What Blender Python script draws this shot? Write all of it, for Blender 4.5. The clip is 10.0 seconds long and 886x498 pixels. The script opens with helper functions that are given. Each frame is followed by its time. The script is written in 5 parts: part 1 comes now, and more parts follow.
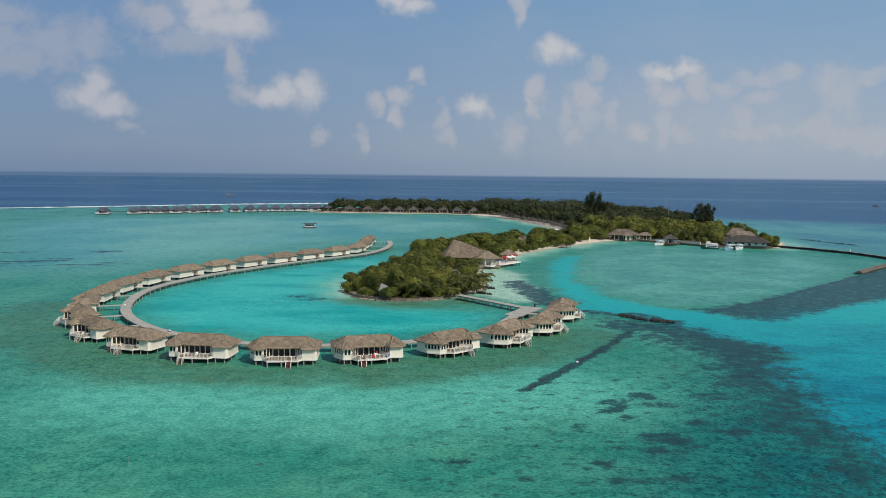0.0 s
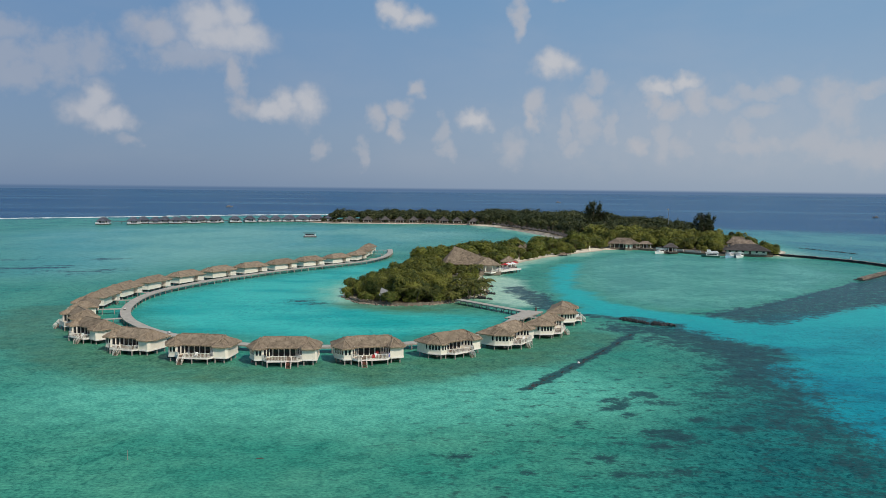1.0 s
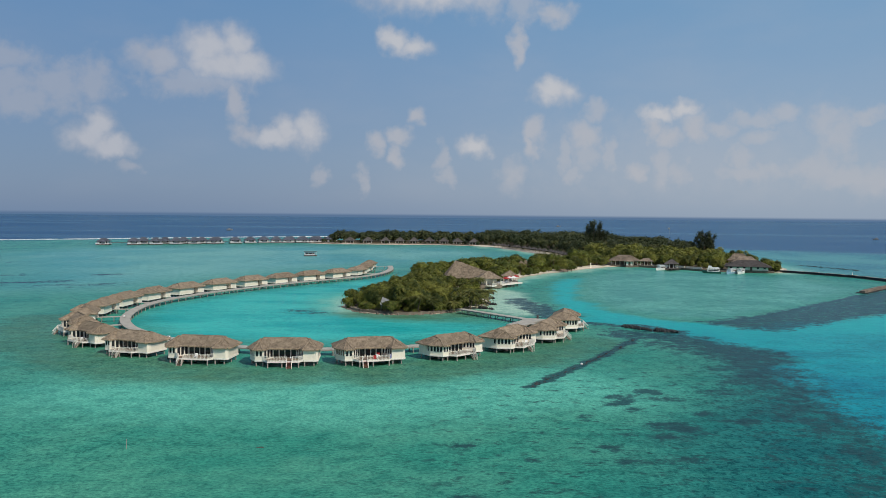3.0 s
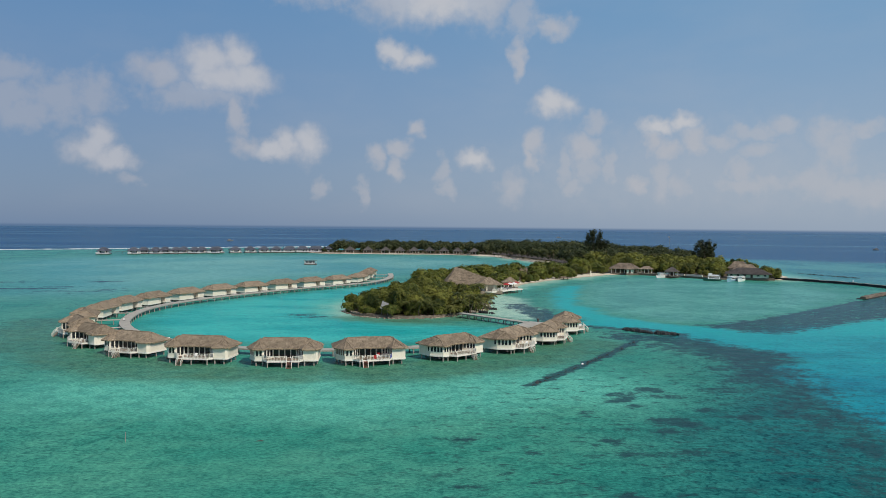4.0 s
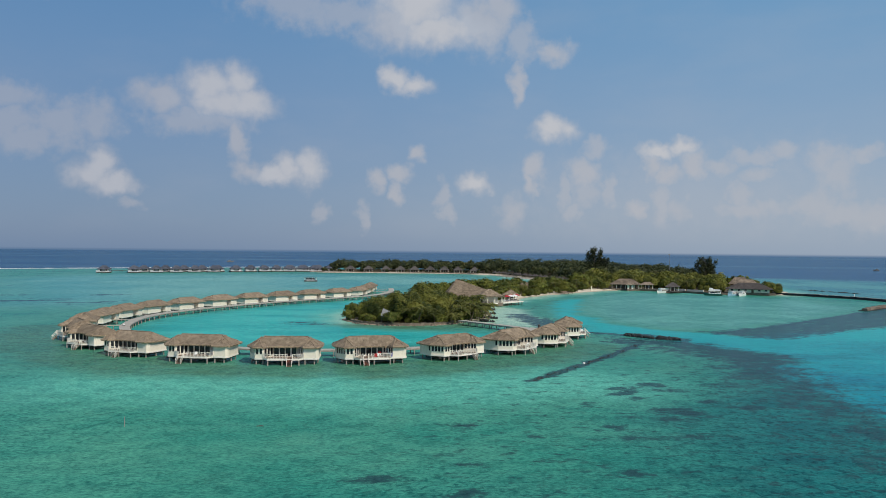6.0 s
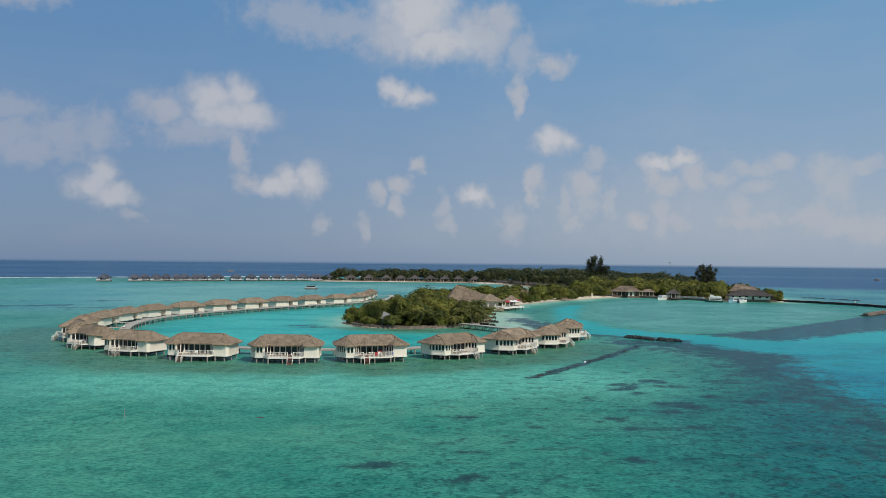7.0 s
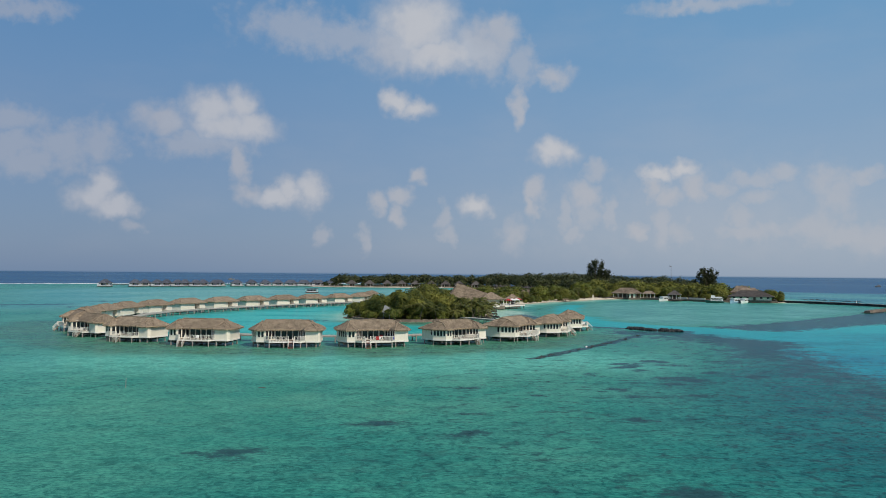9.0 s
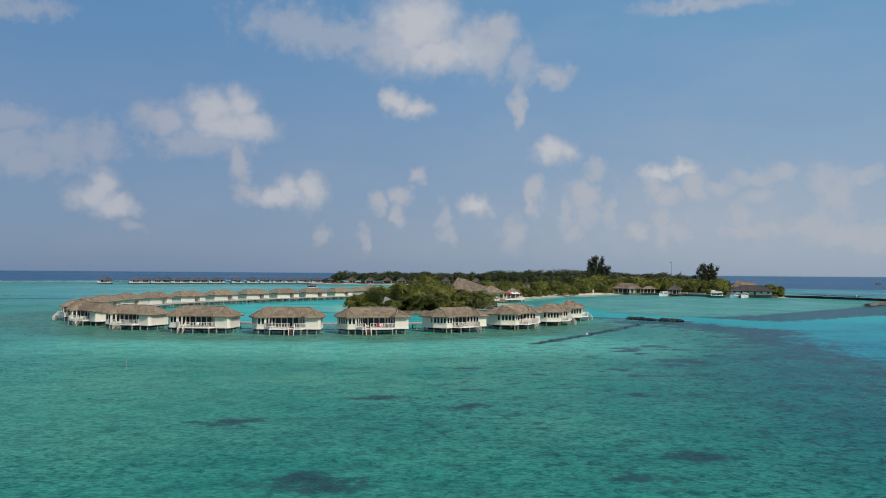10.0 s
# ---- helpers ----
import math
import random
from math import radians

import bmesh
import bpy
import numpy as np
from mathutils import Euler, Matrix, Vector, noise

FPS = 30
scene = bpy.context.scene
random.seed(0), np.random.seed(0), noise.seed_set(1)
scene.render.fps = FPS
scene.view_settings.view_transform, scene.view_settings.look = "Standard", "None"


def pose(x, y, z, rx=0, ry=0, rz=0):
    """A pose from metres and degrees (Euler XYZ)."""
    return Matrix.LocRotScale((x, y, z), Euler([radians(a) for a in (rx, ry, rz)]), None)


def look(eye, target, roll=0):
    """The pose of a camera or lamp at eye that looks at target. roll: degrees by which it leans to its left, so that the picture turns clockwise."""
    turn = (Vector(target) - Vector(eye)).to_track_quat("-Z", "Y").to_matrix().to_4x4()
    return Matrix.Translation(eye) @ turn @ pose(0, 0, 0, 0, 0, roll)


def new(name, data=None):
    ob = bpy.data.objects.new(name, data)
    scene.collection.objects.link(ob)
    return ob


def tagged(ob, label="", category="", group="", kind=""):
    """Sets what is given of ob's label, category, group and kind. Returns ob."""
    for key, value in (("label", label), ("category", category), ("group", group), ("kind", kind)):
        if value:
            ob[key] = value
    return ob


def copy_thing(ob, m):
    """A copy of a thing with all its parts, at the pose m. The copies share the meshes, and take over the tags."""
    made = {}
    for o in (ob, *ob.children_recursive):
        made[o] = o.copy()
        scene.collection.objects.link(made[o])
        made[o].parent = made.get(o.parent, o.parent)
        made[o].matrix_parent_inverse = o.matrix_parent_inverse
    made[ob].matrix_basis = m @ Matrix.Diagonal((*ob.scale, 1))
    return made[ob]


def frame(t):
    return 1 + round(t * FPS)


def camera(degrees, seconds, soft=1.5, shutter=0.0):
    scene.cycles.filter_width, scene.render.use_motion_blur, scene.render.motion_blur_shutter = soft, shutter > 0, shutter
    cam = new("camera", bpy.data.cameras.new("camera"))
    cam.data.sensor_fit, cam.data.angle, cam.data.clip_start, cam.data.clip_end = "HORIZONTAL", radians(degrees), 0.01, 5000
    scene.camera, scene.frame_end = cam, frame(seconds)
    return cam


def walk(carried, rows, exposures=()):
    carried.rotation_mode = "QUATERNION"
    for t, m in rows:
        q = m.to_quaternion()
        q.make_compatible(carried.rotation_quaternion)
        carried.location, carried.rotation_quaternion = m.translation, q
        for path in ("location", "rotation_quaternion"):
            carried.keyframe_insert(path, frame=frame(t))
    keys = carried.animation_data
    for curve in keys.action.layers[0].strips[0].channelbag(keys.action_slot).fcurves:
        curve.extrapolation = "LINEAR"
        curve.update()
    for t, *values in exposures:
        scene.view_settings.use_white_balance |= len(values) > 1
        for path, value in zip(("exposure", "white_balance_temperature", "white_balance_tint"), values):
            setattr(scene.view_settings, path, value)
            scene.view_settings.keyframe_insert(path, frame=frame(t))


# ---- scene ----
cam = camera(56.8, 10.0, soft=0.65)


def view(t, x, y, z, turn, pitch, roll):
    a, b = radians(turn), radians(pitch)
    way = Vector((math.sin(a) * math.cos(b), math.cos(a) * math.cos(b), math.sin(b)))
    eye = Vector((x, y, z))
    return (t, look(eye, eye + way * 100, roll))


# a drone that sinks straight down at 2.4 m/s and tips its lens up until 7.9 s
walk(cam, [view(*r) for r in (
    (0.0, 0.04, 0.00, 35.67, 0.100, -5.250, 0.60),
    (0.5, -0.01, 0.04, 34.44, 0.100, -4.790, 0.60),
    (1.0, -0.09, 0.12, 33.15, 0.098, -4.325, 0.61),
    (1.5, -0.15, 0.22, 31.92, 0.092, -3.868, 0.605),
    (2.0, -0.25, 0.31, 30.66, 0.092, -3.402, 0.585),
    (2.5, -0.34, 0.37, 29.45, 0.090, -2.938, 0.568),
    (4.0, -0.42, 0.48, 25.90, 0.072, -1.636, 0.542),
    (4.5, -0.44, 0.48, 24.72, 0.066, -1.198, 0.546),
    (5.0, -0.47, 0.46, 23.51, 0.060, -0.756, 0.558),
    (5.5, -0.50, 0.45, 22.30, 0.050, -0.338, 0.564),
    (7.0, -0.56, 0.42, 18.66, 0.008, 0.878, 0.572),
    (7.5, -0.61, 0.43, 17.44, -0.002, 1.283, 0.545),
    (7.7, -0.63, 0.46, 16.96, -0.010, 1.450, 0.535),
    (7.9, -0.65, 0.49, 16.49, -0.016, 1.600, 0.528),
    (8.2, -0.655, 0.51, 15.75, -0.021, 1.615, 0.518),
    (8.5, -0.65, 0.51, 15.02, -0.026, 1.622, 0.508),
    (9.0, -0.62, 0.50, 13.81, -0.044, 1.638, 0.494),
    (9.5, -0.62, 0.55, 12.63, -0.050, 1.628, 0.474),
    (10.0, -0.66, 0.64, 11.49, -0.046, 1.610, 0.442),
)], exposures=((0.0, 0.0), (10.0, 0.0)))

# ---------------------------------------------------------------- node helper


class Nodes:
    """Short hand for building node trees."""

    def __init__(self, tree):
        self.tree = tree
        tree.nodes.clear()

    def add(self, kind, **inputs):
        node = self.tree.nodes.new(kind)
        for key, value in inputs.items():
            self.put(node.inputs[key.replace("_", " ")], value)
        return node

    def put(self, socket, value):
        if isinstance(value, bpy.types.NodeSocket):
            self.tree.links.new(value, socket)
        else:
            socket.default_value = value

    def math(self, op, a, b=0.0, c=0.0, clamp=False):
        node = self.tree.nodes.new("ShaderNodeMath")
        node.operation, node.use_clamp = op, clamp
        for i, v in enumerate((a, b, c)):
            self.put(node.inputs[i], v)
        return node.outputs[0]

    def vmath(self, op, a, b=(0, 0, 0)):
        node = self.tree.nodes.new("ShaderNodeVectorMath")
        node.operation = op
        self.put(node.inputs[0], a)
        if op == "SCALE":
            self.put(node.inputs["Scale"], b)
        else:
            self.put(node.inputs[1], b)
        return node.outputs["Value"] if op in ("LENGTH", "DISTANCE", "DOT_PRODUCT") else node.outputs[0]

    def step(self, value, low, high, to_low=0.0, to_high=1.0):
        node = self.tree.nodes.new("ShaderNodeMapRange")
        node.interpolation_type = "SMOOTHSTEP"
        for key, v in (("Value", value), ("From Min", low), ("From Max", high), ("To Min", to_low), ("To Max", to_high)):
            self.put(node.inputs[key], v)
        return node.outputs["Result"]

    def mix(self, fac, a, b, blend="MIX"):
        node = self.tree.nodes.new("ShaderNodeMix")
        node.data_type, node.blend_type = "RGBA", blend
        self.put(node.inputs["Factor"], fac)
        for socket, v in ((node.inputs[6], a), (node.inputs[7], b)):
            self.put(socket, (*v, 1) if isinstance(v, tuple) and len(v) == 3 else v)
        return node.outputs[2]

    def noise(self, vector, scale, detail=4.0, rough=0.55, distortion=0.0):
        node = self.add("ShaderNodeTexNoise", Vector=vector, Scale=scale, Detail=detail, Roughness=rough, Distortion=distortion)
        return node.outputs["Fac"], node.outputs["Color"]

    def attribute(self, name):
        node = self.tree.nodes.new("ShaderNodeAttribute")
        node.attribute_name = name
        return node.outputs["Fac"]

    def scaled(self, vector, size):
        return self.vmath("MULTIPLY", vector, size)


# ---------------------------------------------------------------- sky, clouds, sun
SUN_TURN, SUN_UP = 139.0, 44.0

world = bpy.data.worlds.new("sky")
scene.world = world
world.use_nodes = True
n = Nodes(world.node_tree)
sky = n.tree.nodes.new("ShaderNodeTexSky")
sky.sky_type, sky.sun_disc = "NISHITA", False
sky.sun_elevation, sky.sun_rotation = radians(SUN_UP), radians(SUN_TURN)
sky.air_density, sky.dust_density, sky.ozone_density = 1.0, 0.9, 1.6
ray = n.tree.nodes.new("ShaderNodeTexCoord").outputs["Generated"]
split = n.add("ShaderNodeSeparateXYZ", Vector=ray)
turn = n.math("MULTIPLY", n.math("ARCTAN2", split.outputs[0], split.outputs[1]), 57.296)
rise = n.math("MULTIPLY", n.math("ARCSINE", split.outputs[2]), 57.296)
big = n.vmath("SUBTRACT", n.noise(ray, 34.0, 2.0)[1], (0.5, 0.5, 0.5))
fine = n.vmath("SUBTRACT", n.noise(ray, 95.0, 4.0, 0.58)[1], (0.5, 0.5, 0.5))
bend = n.vmath("ADD", n.vmath("SCALE", big, 1.5), n.vmath("SCALE", fine, 0.75))
place = n.vmath("ADD", n.add("ShaderNodeCombineXYZ", X=turn, Y=rise).outputs[0], n.vmath("MULTIPLY", bend, (1, 1, 0)))

# fair-weather cumulus: turn and height in degrees, half width, half height
BRIGHT = ((-15.9, 10.8, 1.66, 1.19), (-14.1, 11.1, 1.19, 1.11), (-13.5, 9.8, 1.66, 1.03), (-15.2, 9.7, 2.37, 0.95), (-22.7, 5.3, 0.87, 1.03), (-23.2,
         4.6, 1.34, 0.95), (-22.0, 4.1, 1.34, 0.63), (-9.4, 5.6, 1.11, 1.19), (-10.8, 5.7, 0.79, 1.03), (-11.4, 5.1, 1.74, 0.59), (-2.0, 16.9, 2.77, 2.37),
         (-0.5, 15.0, 2.96, 1.19), (-3.5, 11.8, 0.87, 0.71), (-2.3, 11.3, 1.26, 0.63), (2.3, 4.6, 0.95, 0.71), (7.6, 8.4, 1.34, 0.79), (16.4, 7.0, 0.87, 0.63),
         (14.7, 6.8, 1.03, 0.55))
SOFT = ((-19.1, 9.9, 1.66, 1.03), (-13.4, 5.3, 0.87, 0.71), (-14.0, 7.2, 0.51, 1.19), (-3.5, 15.4, 2.37, 1.58), (2.5, 15.6, 2.37, 1.66), (3.9, 16.5,
         1.19, 0.95), (7.6, 13.5, 1.11, 0.63), (5.1, 11.4, 0.51, 1.11), (-4.6, 4.8, 0.51, 0.67), (-3.1, 5.3, 0.79, 0.55), (-1.9, 6.6, 0.47, 0.55), (-3.3, 4.0,
         0.43, 0.71), (6.3, 5.8, 0.67, 0.87), (6.0, 4.8, 0.43, 0.95), (14.3, 5.9, 0.55, 0.99), (17.1, 5.7, 0.71, 0.95), (15.3, 5.2, 0.95, 0.63), (13.2, 3.0,
         0.59, 0.59), (9.8, 5.4, 0.95, 0.87))
FAINT = ((-27.9, 7.3, 1.66, 1.11), (-22.9, 8.3, 1.19, 1.26), (-10.6, 16.5, 3.16, 1.19), (-7.0, 15.8, 2.96, 1.19), (-28.0, 9.4, 1.42, 0.87), (-25.1,
         7.8, 1.98, 1.42), (-26.7, 6.7, 2.37, 0.99), (10.0, 4.1, 1.26, 1.11), (11.5, 4.2, 0.51, 1.11), (10.4, 7.0, 0.71, 0.63), (8.4, 4.1, 0.47, 1.11), (8.9,
         2.8, 0.55, 0.71), (-0.1, 3.8, 0.43, 1.03), (0.4, 2.5, 0.40, 0.79), (-5.4, 2.2, 0.36, 0.67), (-8.5, 2.6, 0.47, 0.79), (-20.8,
         2.7, 0.71, 0.43), (-27.5, 16.1, 2.57, 0.55), (5.3, 14.5, 1.19, 1.58), (-16.8, 8.4, 2.77, 0.87), (20.6, 6.3, 1.82, 0.51))
BANK = ((18.6, 5.8, 0.87, 0.55), (22.5, 6.5, 0.87, 0.55), (20.8, 5.2, 0.99, 0.51), (19.9, 4.0, 0.87, 0.87), (20.4, 2.8, 2.37, 0.63), (25.1, 6.1, 1.11,
         0.71), (27.2, 6.3, 0.99, 0.40), (25.7, 4.9, 1.03, 1.58), (24.3, 3.1, 1.58, 0.95), (26.0, 2.5, 1.58, 0.71), (16.0, 2.7, 0.71, 0.87), (14.8, 3.3, 0.63,
         1.26), (4.7, 2.7, 0.79, 1.11), (27.7, 2.2, 1.58, 0.95), (17.4, 17.6, 3.56, 0.36))


def puffs(rows):
    total = -1.2
    for a, e, w, h in rows:
        off = n.vmath("MULTIPLY", n.vmath("SUBTRACT", place, (a, e, 0)), (1 / w, 1 / h, 0))
        total = n.math("MAXIMUM", total, n.math("SUBTRACT", 1.62, n.vmath("LENGTH", off)))
    return total


ragged = n.math("SUBTRACT", n.noise(ray, 52.0, 4.0, 0.55)[0], 0.5)
heavy = n.step(n.math("ADD", puffs(BRIGHT), n.math("MULTIPLY", ragged, 0.8)), -0.12, 1.4, 0.0, 0.88)
light = n.step(n.math("ADD", puffs(SOFT), n.math("MULTIPLY", ragged, 1.2)), -0.15, 1.35, 0.0, 0.70)
thin = n.step(n.math("ADD", puffs(FAINT), n.math("MULTIPLY", ragged, 2.2)), -0.1, 1.3, 0.0, 0.50)
low = n.step(n.math("ADD", puffs(BANK), n.math("MULTIPLY", ragged, 1.8)), -0.3, 1.4, 0.0, 0.56)
bank = n.math("SUBTRACT", 1.0, n.vmath("LENGTH", n.vmath("MULTIPLY", n.vmath("SUBTRACT", place, (18.0, 3.6, 0)), (1 / 17.0, 1 / 4.2, 0))))
murk = n.step(n.math("ADD", bank, n.math("MULTIPLY", ragged, 0.9)), -0.2, 1.0, 0.0, 0.26)
cumulus = n.math("MAXIMUM", heavy, light)
wisps = n.math("MAXIMUM", n.math("MAXIMUM", thin, low), murk)
away = n.step(n.math("ABSOLUTE", turn), 32.0, 42.0)
others = n.math("MULTIPLY", n.math("MULTIPLY", n.step(n.noise(ray, 7.0, 6.0)[0], 0.52, 0.68), away), n.step(rise, 0.5, 6.0))
veil = n.math("MULTIPLY", n.step(n.noise(n.vmath("MULTIPLY", ray, (1, 1, 2.5)), 5.0, 5.0)[0], 0.42, 0.75), 0.10)
cover = n.math("MAXIMUM", n.math("MAXIMUM", cumulus, wisps), n.math("MAXIMUM", others, veil))
above = n.step(rise, -0.2, 1.8)
cover = n.math("MULTIPLY", cover, above)
lit = n.mix(n.math("ADD", n.math("MULTIPLY", heavy, 0.95), n.math("MULTIPLY", ragged, 0.4), clamp=True), (4.75, 4.75, 5.05), (5.5, 5.55, 5.8))
lit = n.mix(1.0, lit, n.mix(n.step(turn, -28.0, 6.0), (0.84, 0.87, 0.93), (1.0, 1.0, 1.0)), "MULTIPLY")
SKY_TINT = (1.0, 0.98, 0.97)
dim = n.mix(1.0, sky.outputs[0], SKY_TINT, "MULTIPLY")
air = n.mix(n.step(rise, 0.0, 19.0), (2.50, 3.28, 4.62), (1.22, 2.78, 4.95))
air = n.mix(1.0, air, n.mix(n.step(turn, -28.0, 30.0), n.mix(n.step(rise, 1.0, 14.0), (0.56, 0.69, 0.83), (0.80, 0.85, 0.91)), (1.22, 1.18, 1.10)), "MULTIPLY")
haze = n.mix(n.step(rise, 18.0, 55.0, 0.85, 0.0), dim, air)
shown = n.mix(cover, haze, lit)
# the open sea goes on below the horizon
shown = n.mix(n.step(rise, -0.24, -0.02, 1.0, 0.0), shown, (1.0, 1.72, 2.95))
back = n.add("ShaderNodeBackground", Color=shown, Strength=0.1)
out = n.tree.nodes.new("ShaderNodeOutputWorld")
n.tree.links.new(back.outputs[0], out.inputs[0])

sun = new("sun", bpy.data.lights.new("sun", "SUN"))
sun.data.energy, sun.data.angle, sun.data.color = 3.3, radians(0.6), (1.0, 0.90, 0.76)
a, b = radians(SUN_TURN), radians(SUN_UP)
sun.matrix_basis = look((math.sin(a) * math.cos(b) * 900, math.cos(a) * math.cos(b) * 900, math.sin(b) * 900), (0, 0, 0))

# ---------------------------------------------------------------- materials


def material(name, colour, rough=0.7, metal=0.0, vary=0.25, size=0.8, stretch=(1, 1, 1), bump=0.15, random_tint=0.0, dirt=None, specular=0.5, fine=9.0, space="Object", tint2=None, blotchy=0.6):
    """A painted, woven or stony surface: base colour that varies in blotches and in grain, with fine relief."""
    mat = bpy.data.materials.new(name)
    mat.use_nodes = True
    n = Nodes(mat.node_tree)
    where = n.tree.nodes.new("ShaderNodeTexCoord").outputs["Object"]
    if space == "World":
        where = n.tree.nodes.new("ShaderNodeNewGeometry").outputs["Position"]
    where = n.scaled(where, stretch)
    blotch = n.noise(where, size, 5.0, 0.6)[0]
    grain = n.noise(where, size * fine, 6.0, 0.65)[0]
    value = n.math("ADD", n.math("MULTIPLY", blotch, blotchy), n.math("MULTIPLY", grain, 1 - blotchy))
    dark = tuple(c * (1 - vary) for c in colour)
    light = tuple(min(1, c * (1 + vary)) for c in (tint2 or colour))
    col = n.mix(n.step(value, 0.3, 0.7), dark, light)
    if dirt:
        col = n.mix(n.math("MULTIPLY", n.step(n.noise(where, size * 2.3, 6.0, 0.7)[0], 0.52, 0.72), 0.7), col, dirt)
    if random_tint:
        r = n.tree.nodes.new("ShaderNodeObjectInfo").outputs["Random"]
        col = n.mix(1.0, col, n.mix(r, tuple([1 - random_tint] * 3), tuple([1 + random_tint] * 3)), "MULTIPLY")
    relief = n.add("ShaderNodeBump", Strength=bump, Distance=0.05, Height=grain)
    bsdf = n.add("ShaderNodeBsdfPrincipled", Base_Color=col, Roughness=rough, Metallic=metal, Normal=relief.outputs[0])
    bsdf.inputs["Specular IOR Level"].default_value = specular
    n.tree.links.new(bsdf.outputs[0], n.tree.nodes.new("ShaderNodeOutputMaterial").inputs[0])
    return mat


def leaf_material(name, dark, light, sear=(0.16, 0.13, 0.05)):
    """Foliage: each clump and each tree has its own green; light shines through a little."""
    mat = bpy.data.materials.new(name)
    mat.use_nodes = True
    n = Nodes(mat.node_tree)
    geo = n.tree.nodes.new("ShaderNodeNewGeometry")
    own = n.tree.nodes.new("ShaderNodeObjectInfo").outputs["Random"]
    patch = n.noise(geo.outputs["Position"], 0.16, 4.0, 0.6)[0]
    value = n.math("ADD", n.math("MULTIPLY", geo.outputs["Random Per Island"], 0.45), n.math("ADD", n.math("MULTIPLY", own, 0.35), n.math("MULTIPLY", n.math("SUBTRACT", patch, 0.5), 1.8)))
    col = n.mix(n.step(value, 0.0, 0.85), dark, light)
    col = n.mix(n.step(n.math("MULTIPLY", geo.outputs["Random Per Island"], n.math("ADD", patch, 0.5)), 0.86, 1.05, 0.0, 0.7), col, sear)
    bsdf = n.add("ShaderNodeBsdfPrincipled", Base_Color=col, Roughness=0.55)
    bsdf.inputs["Specular IOR Level"].default_value = 0.25
    glow = n.add("ShaderNodeBsdfTranslucent", Color=col)
    both = n.add("ShaderNodeMixShader", Fac=0.3)
    n.tree.links.new(bsdf.outputs[0], both.inputs[1])
    n.tree.links.new(glow.outputs[0], both.inputs[2])
    n.tree.links.new(both.outputs[0], n.tree.nodes.new("ShaderNodeOutputMaterial").inputs[0])
    return mat


M_THATCH = material("thatch", (0.174, 0.138, 0.103), 0.95, vary=0.75, size=0.9, stretch=(1, 1, 0.6), blotchy=0.35, bump=0.9, random_tint=0.16, dirt=(0.10, 0.08, 0.065), specular=0.1, fine=11, tint2=(0.236, 0.192, 0.141))
M_STRAW = material("loose_straw", (0.36, 0.28, 0.19), 0.95, vary=0.35, size=3.0, specular=0.1)
M_CAP = material("ridge_straw", (0.255, 0.205, 0.150), 0.95, vary=0.45, size=2.5, specular=0.1)
M_OLD_THATCH = material("old_thatch", (0.085, 0.078, 0.076), 0.95, vary=0.4, size=0.5, bump=0.5, random_tint=0.15, specular=0.1)
M_BROWN_THATCH = material("brown_thatch", (0.150, 0.125, 0.105), 0.95, vary=0.45, size=0.6, bump=0.5, random_tint=0.15, specular=0.1, tint2=(0.21, 0.17, 0.13))
# the haze of distance is mixed into this thatch's blue-grey
M_HAZED_THATCH = material("hazed_blue_grey_thatch", (0.075, 0.085, 0.110), 0.95, vary=0.4, size=0.4, bump=0.5, random_tint=0.15, specular=0.1)
M_WHITE = material("white_paint", (0.80, 0.745, 0.63), 0.6, vary=0.06, size=0.9, stretch=(1, 1, 0.35), bump=0.1, random_tint=0.05, dirt=(0.60, 0.54, 0.45))
M_TRIM = material("white_trim", (0.80, 0.765, 0.69), 0.55, vary=0.08, size=1.7, bump=0.1, dirt=(0.52, 0.48, 0.42))
M_PANE = material("window_glass", (0.02, 0.022, 0.025), 0.08, vary=0.3, size=0.7, bump=0.0)
M_DOOR = material("dark_wood", (0.09, 0.05, 0.03), 0.5, vary=0.3, size=2.0, stretch=(4, 4, 0.6))
M_GREY_WALL = material("grey_timber", (0.50, 0.51, 0.53), 0.8, vary=0.2, size=0.8)
M_DECK = material("weathered_deck", (0.40, 0.385, 0.34), 0.85, vary=0.2, size=0.6, stretch=(1, 1, 1), bump=0.3, dirt=(0.27, 0.24, 0.21), space="World")
M_BOARDS = material("brown_boards", (0.19, 0.14, 0.10), 0.8, vary=0.3, size=1.2, stretch=(1, 6, 1))
M_STAIR = material("red_brown_wood", (0.20, 0.07, 0.045), 0.65, vary=0.3, size=2.0)
M_STILT = material("stained_concrete", (0.30, 0.28, 0.25), 0.85, vary=0.3, size=1.5, dirt=(0.07, 0.07, 0.055))
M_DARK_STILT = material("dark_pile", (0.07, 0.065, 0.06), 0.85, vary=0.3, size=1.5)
M_ROCK = material("reef_rock", (0.026, 0.031, 0.034), 0.9, vary=0.4, size=0.9, bump=0.8, random_tint=0.3)
M_STONE = material("coral_stone", (0.17, 0.14, 0.11), 0.9, vary=0.35, size=0.9, bump=0.8, random_tint=0.25, dirt=(0.08, 0.07, 0.06))
M_BARK = material("bark", (0.16, 0.12, 0.09), 0.9, vary=0.3, size=2.0, stretch=(1, 1, 0.3), bump=0.5)
M_LEAF = leaf_material("broad_leaves", (0.040, 0.062, 0.014), (0.270, 0.280, 0.055), (0.15, 0.13, 0.045))
M_PALM = leaf_material("palm_leaves", (0.06, 0.075, 0.018), (0.19, 0.19, 0.05))
M_BRIGHT = leaf_material("beach_shrub_leaves", (0.05, 0.075, 0.014), (0.19, 0.21, 0.035))
